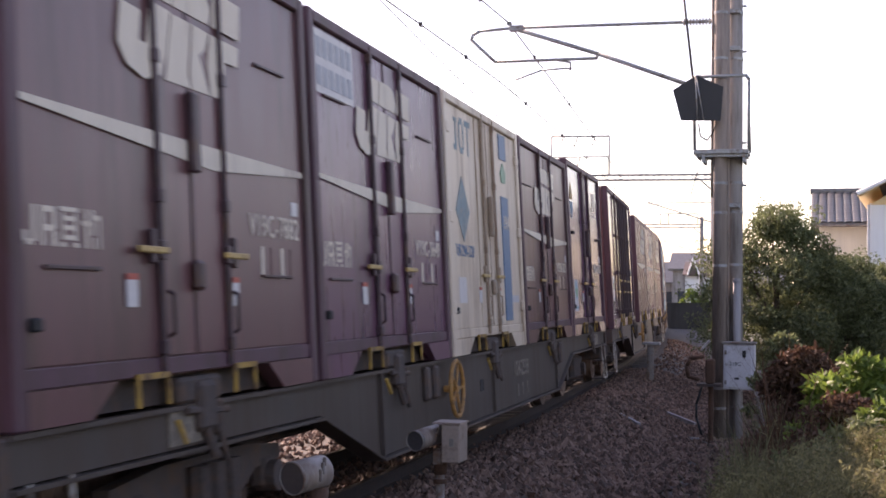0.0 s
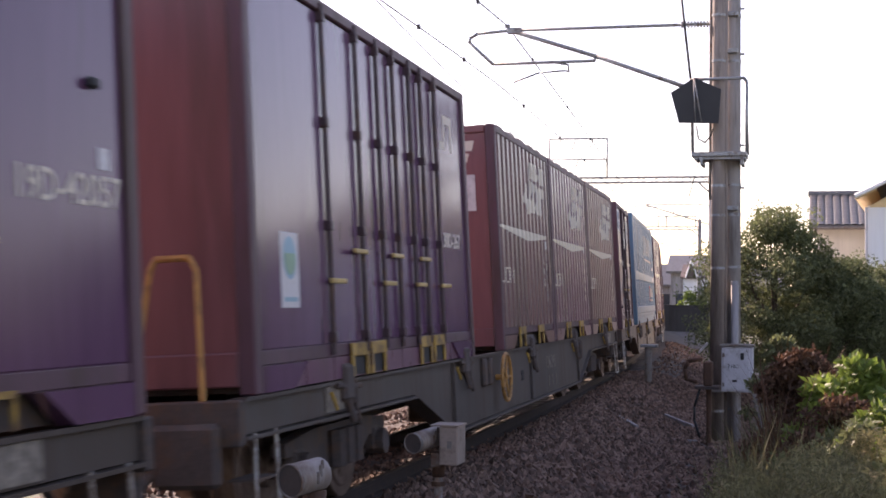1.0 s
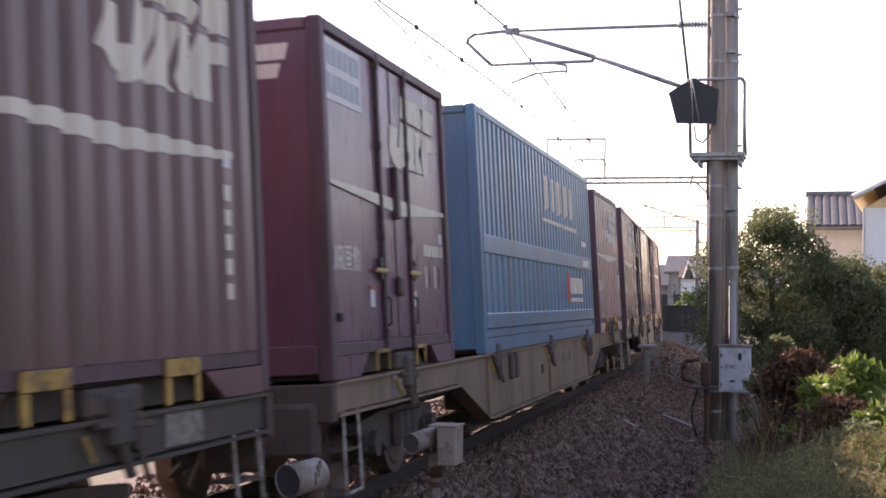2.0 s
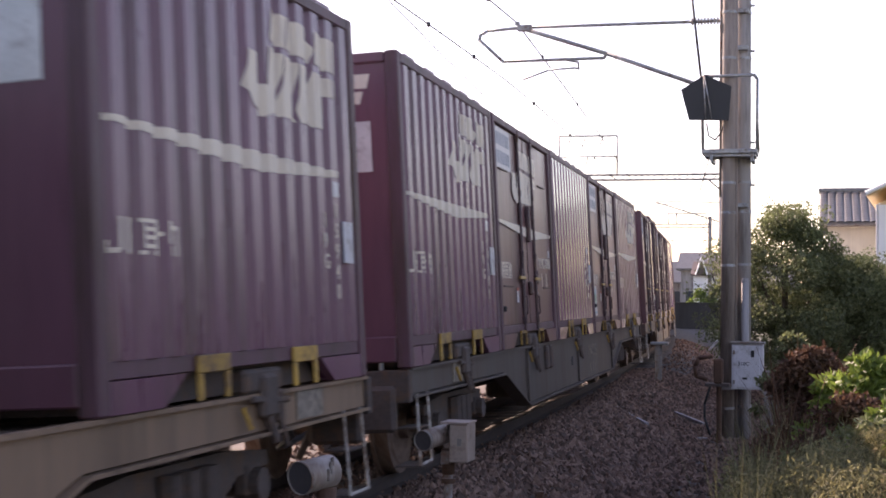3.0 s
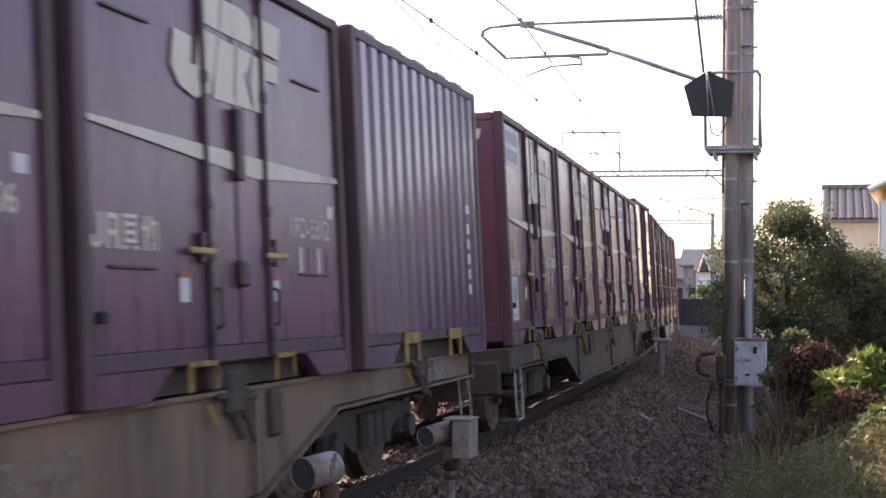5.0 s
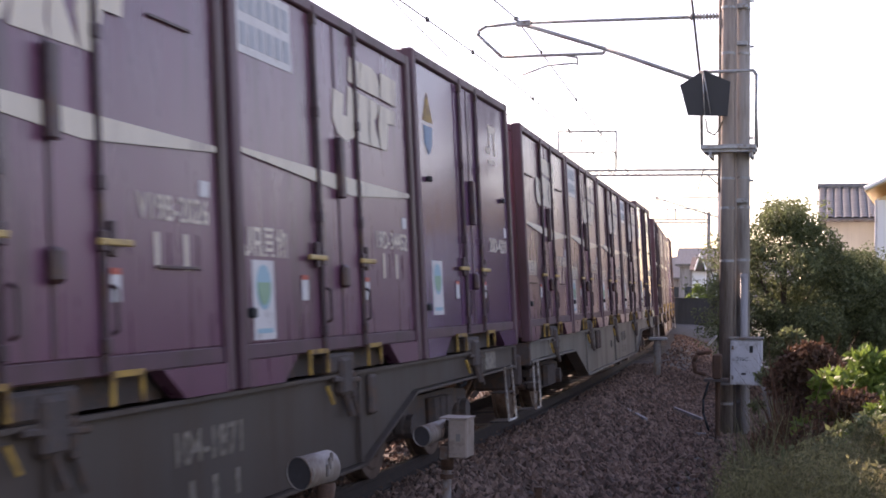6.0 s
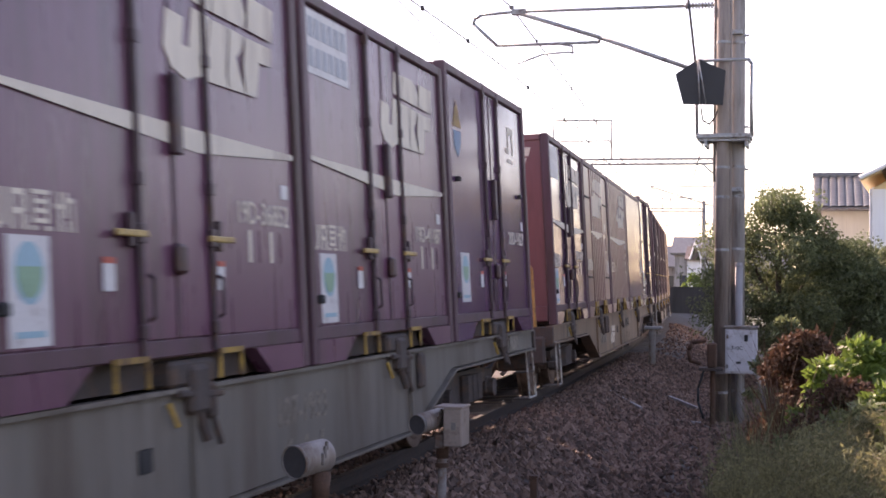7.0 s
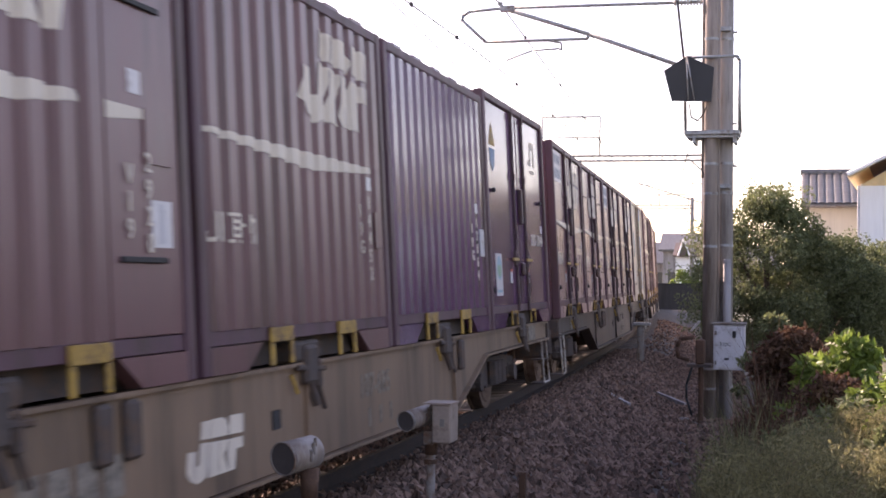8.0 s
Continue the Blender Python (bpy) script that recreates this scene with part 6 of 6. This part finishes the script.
def build_houses():
    h = new("house")
    part("wall", box(bmesh.new(), -0.15, 6.5, 55.0, 62, -1.2, 4.55), PLASTER, h, "cream plaster wall")
    tile_roof(h, 55, -0.45, 6.8, 54.4, 58.5, 4.45, 5.85)
    part("ridge", tube(bmesh.new(), (-0.5, 58.5, 5.92), (6.8, 58.5, 5.92), 0.12, 10), TILE, h)
    part("roof", prism(bmesh.new(), [(58.5, 5.85), (62.6, 4.45), (62.6, 4.33), (58.5, 5.73)], -0.45, 6.8), TILE, h)
    part("gable", prism(bmesh.new(), [(55.0, 4.55), (62, 4.55), (58.5, 5.7)], -0.14, 6.4), PLASTER, h)
    part("gutter", tube(bmesh.new(), (-0.5, 54.38, 4.36), (6.8, 54.38, 4.36), 0.06, 8), POST_GREY, h)
    part("window", box(bmesh.new(), 1.6, 2.8, 54.96, 55.0, 2.2, 3.4), WINDOW, h)
    tagged(h, "cream plastered house with a grey tiled roof behind the tree", "house", "houses")
    g = new("house")
    part("wall", box(bmesh.new(), 1.32, 7.5, 45, 53, -1.2, 4.55), PLASTER_WHITE, g, "white plaster wall")
    bm = bmesh.new()
    a = [bm.verts.new(p) for p in ((0.96, 44.3, 4.85), (4.4, 44.3, 6.5), (7.9, 44.3, 4.85), (7.9, 44.3, 4.76), (4.4, 44.3, 6.41), (0.96, 44.3, 4.76))]
    b = [bm.verts.new((v.co.x, 53.6, v.co.z)) for v in a]
    bm.faces.new(a)
    bm.faces.new(b[::-1])
    for i in range(6):
        bm.faces.new((a[(i + 1) % 6], a[i], b[i], b[(i + 1) % 6]))
    bmesh.ops.recalc_face_normals(bm, faces=bm.faces[:])
    part("roof", bm, TILE, g, "grey gabled roof")
    part("gable", prism_x(1.32, 7.5, 4.4, 4.5, 6.35, 45.0, 52.9), EAVE_WOOD, g, "tan gable, colour raised for bounced light")
    bm = bmesh.new()
    vs = [bm.verts.new(p) for p in ((1.0, 44.36, 4.74), (1.0, 53.5, 4.74), (1.6, 53.5, 5.03), (1.6, 44.36, 5.03))]
    lo = [bm.verts.new(v.co - Vector((0, 0, 0.03))) for v in vs]
    bm.faces.new(vs)
    bm.faces.new(lo[::-1])
    for i in range(4):
        bm.faces.new((vs[(i + 1) % 4], vs[i], lo[i], lo[(i + 1) % 4]))
    bmesh.ops.recalc_face_normals(bm, faces=bm.faces[:])
    part("soffit", bm, EAVE_WOOD, g, "tan boarded soffit, colour raised for bounced light")
    part("fascia", pipe(bmesh.new(), [Vector((0.98, 44.28, 4.8)), Vector((4.4, 44.28, 6.45)), Vector((7.88, 44.28, 4.8))], 0.07, 6), PLASTER_WHITE, g)
    part("pipe", tube(bmesh.new(), (1.28, 44.95, -1), (1.28, 44.95, 4.5), 0.04, 8), BOX_GREY, g)
    part("window", box(bmesh.new(), 2.2, 3.4, 44.96, 45.0, 2.0, 3.2), WINDOW, g)
    pv = Matrix.Translation((0.96, 44.3, 0))
    g.matrix_basis = pv @ pose(0, 0, 0, 0, 0, -4) @ pv.inverted()
    tagged(g, "white house with a gabled roof and tan soffit", "house", "houses")
    for x, y, w, d, zw, zr, seed in ((-14.2, 140, 5.6, 6, 4.6, 6.15, 1), (-18.0, 150, 5.0, 6, 3.4, 5.5, 2), (-8.8, 150, 5, 6, 3.3, 5.2, 3)):
        f = new("house")
        part("wall", box(bmesh.new(), x, x + w, y, y + d, -1.2, zw), CONCRETE, f)
        part("roof", prism(bmesh.new(), [(y - 0.5, zw - 0.1), (y + d / 2, zr), (y + d + 0.5, zw - 0.1), (y + d + 0.5, zw - 0.3), (y - 0.5, zw - 0.3)], x - 0.4, x + w + 0.4), TILE, f)
        part("gable", prism(bmesh.new(), [(y + 0.1, zw), (y + d / 2, zr - 0.3), (y + d - 0.1, zw)], x + 0.01, x + w - 0.01), PLASTER_WHITE, f)
        for i in range(3):
            part("window", box(bmesh.new(), x + 0.5 + i * 1.4, x + 1.3 + i * 1.4, y - 0.03, y, 1.2, 2.3), WINDOW, f)
        tagged(f, "small grey far house with a dark roof", "house", "houses")
    k = new("house")
    part("wall", box(bmesh.new(), -11.6, -9.35, 125.0, 129.5, -1.2, 3.75), PLASTER_WHITE, k, "sunlit white wall")
    part("roof", prism(bmesh.new(), [(124.6, 3.7), (127.2, 4.85), (129.9, 3.7), (129.9, 3.55), (124.6, 3.55)], -11.8, -9.15), ROOF_BROWN, k, "brown tiled roof")
    part("gable", prism_x(-11.3, -10.4, -10.85, 3.7, 4.98, 124.5, 127.0), ROOF_BROWN, k)
    part("bargeboard", pipe(bmesh.new(), [Vector((-11.36, 124.45, 3.6)), Vector((-10.85, 124.45, 5.08)), Vector((-10.34, 124.45, 3.6))], 0.075, 6), PLASTER_WHITE, k, "white bargeboards of the small gable")
    part("window", box(bmesh.new(), -10.3, -9.6, 124.96, 125.0, 1.4, 2.6), WINDOW, k)
    tagged(k, "far white house with a brown roof and small gable", "house", "houses")
    w = new("fence_wall")
    part("wall", box(bmesh.new(), -14, -5.2, 99.9, 100.1, -1.0, 1.25, 0.02), FENCE, w)
    part("coping", box(bmesh.new(), -14.05, -5.15, 99.86, 100.14, 1.25, 1.32), FENCE, w)
    tagged(w, "low grey concrete block wall beyond the curve, darkened for shade", "wall", kind="structure")
    verts, faces = [], []
    n = 60
    for i in range(n):
        a = radians(-60 + 120 * i / (n - 1))
        r = 900
        z = 9 + 5 * noise.noise((i * 0.21, 0.3, 0)) + 3 * noise.noise((i * 0.7, 1.3, 0))
        verts += [(-r * math.sin(a), r * math.cos(a), -3), (-(r + 40) * math.sin(a), (r + 40) * math.cos(a), z)]
    for i in range(n - 1):
        faces.append((2 * i, 2 * i + 2, 2 * i + 3, 2 * i + 1))
    tagged(new("backdrop", raw("backdrop", verts, faces, HILL)), "low wooded hills on the horizon", "hills", kind="structure")


def prism_x(x0, x1, xm, z0, z1, y0, y1):
    bm = bmesh.new()
    a = [bm.verts.new((px, y0 - 0.004, pz)) for px, pz in ((x0, z0), (x1, z0), (xm, z1))]
    b = [bm.verts.new((v.co.x, y1, v.co.z)) for v in a]
    bm.faces.new(a)
    bm.faces.new(b[::-1])
    for i in range(3):
        bm.faces.new((a[(i + 1) % 3], a[i], b[i], b[(i + 1) % 3]))
    bmesh.ops.recalc_face_normals(bm, faces=bm.faces[:])
    return bm


build_ground()
build_near_mast()
build_gantry(67.3, 3.38, 3.05)
build_gantry(113.0, 6.5, 3.0, 6.2, 3.3, 8.25)
build_wires()
build_sensors()
build_plants()
build_houses()
TRAIN = build_train()
build_track()
build_stones()
motions()
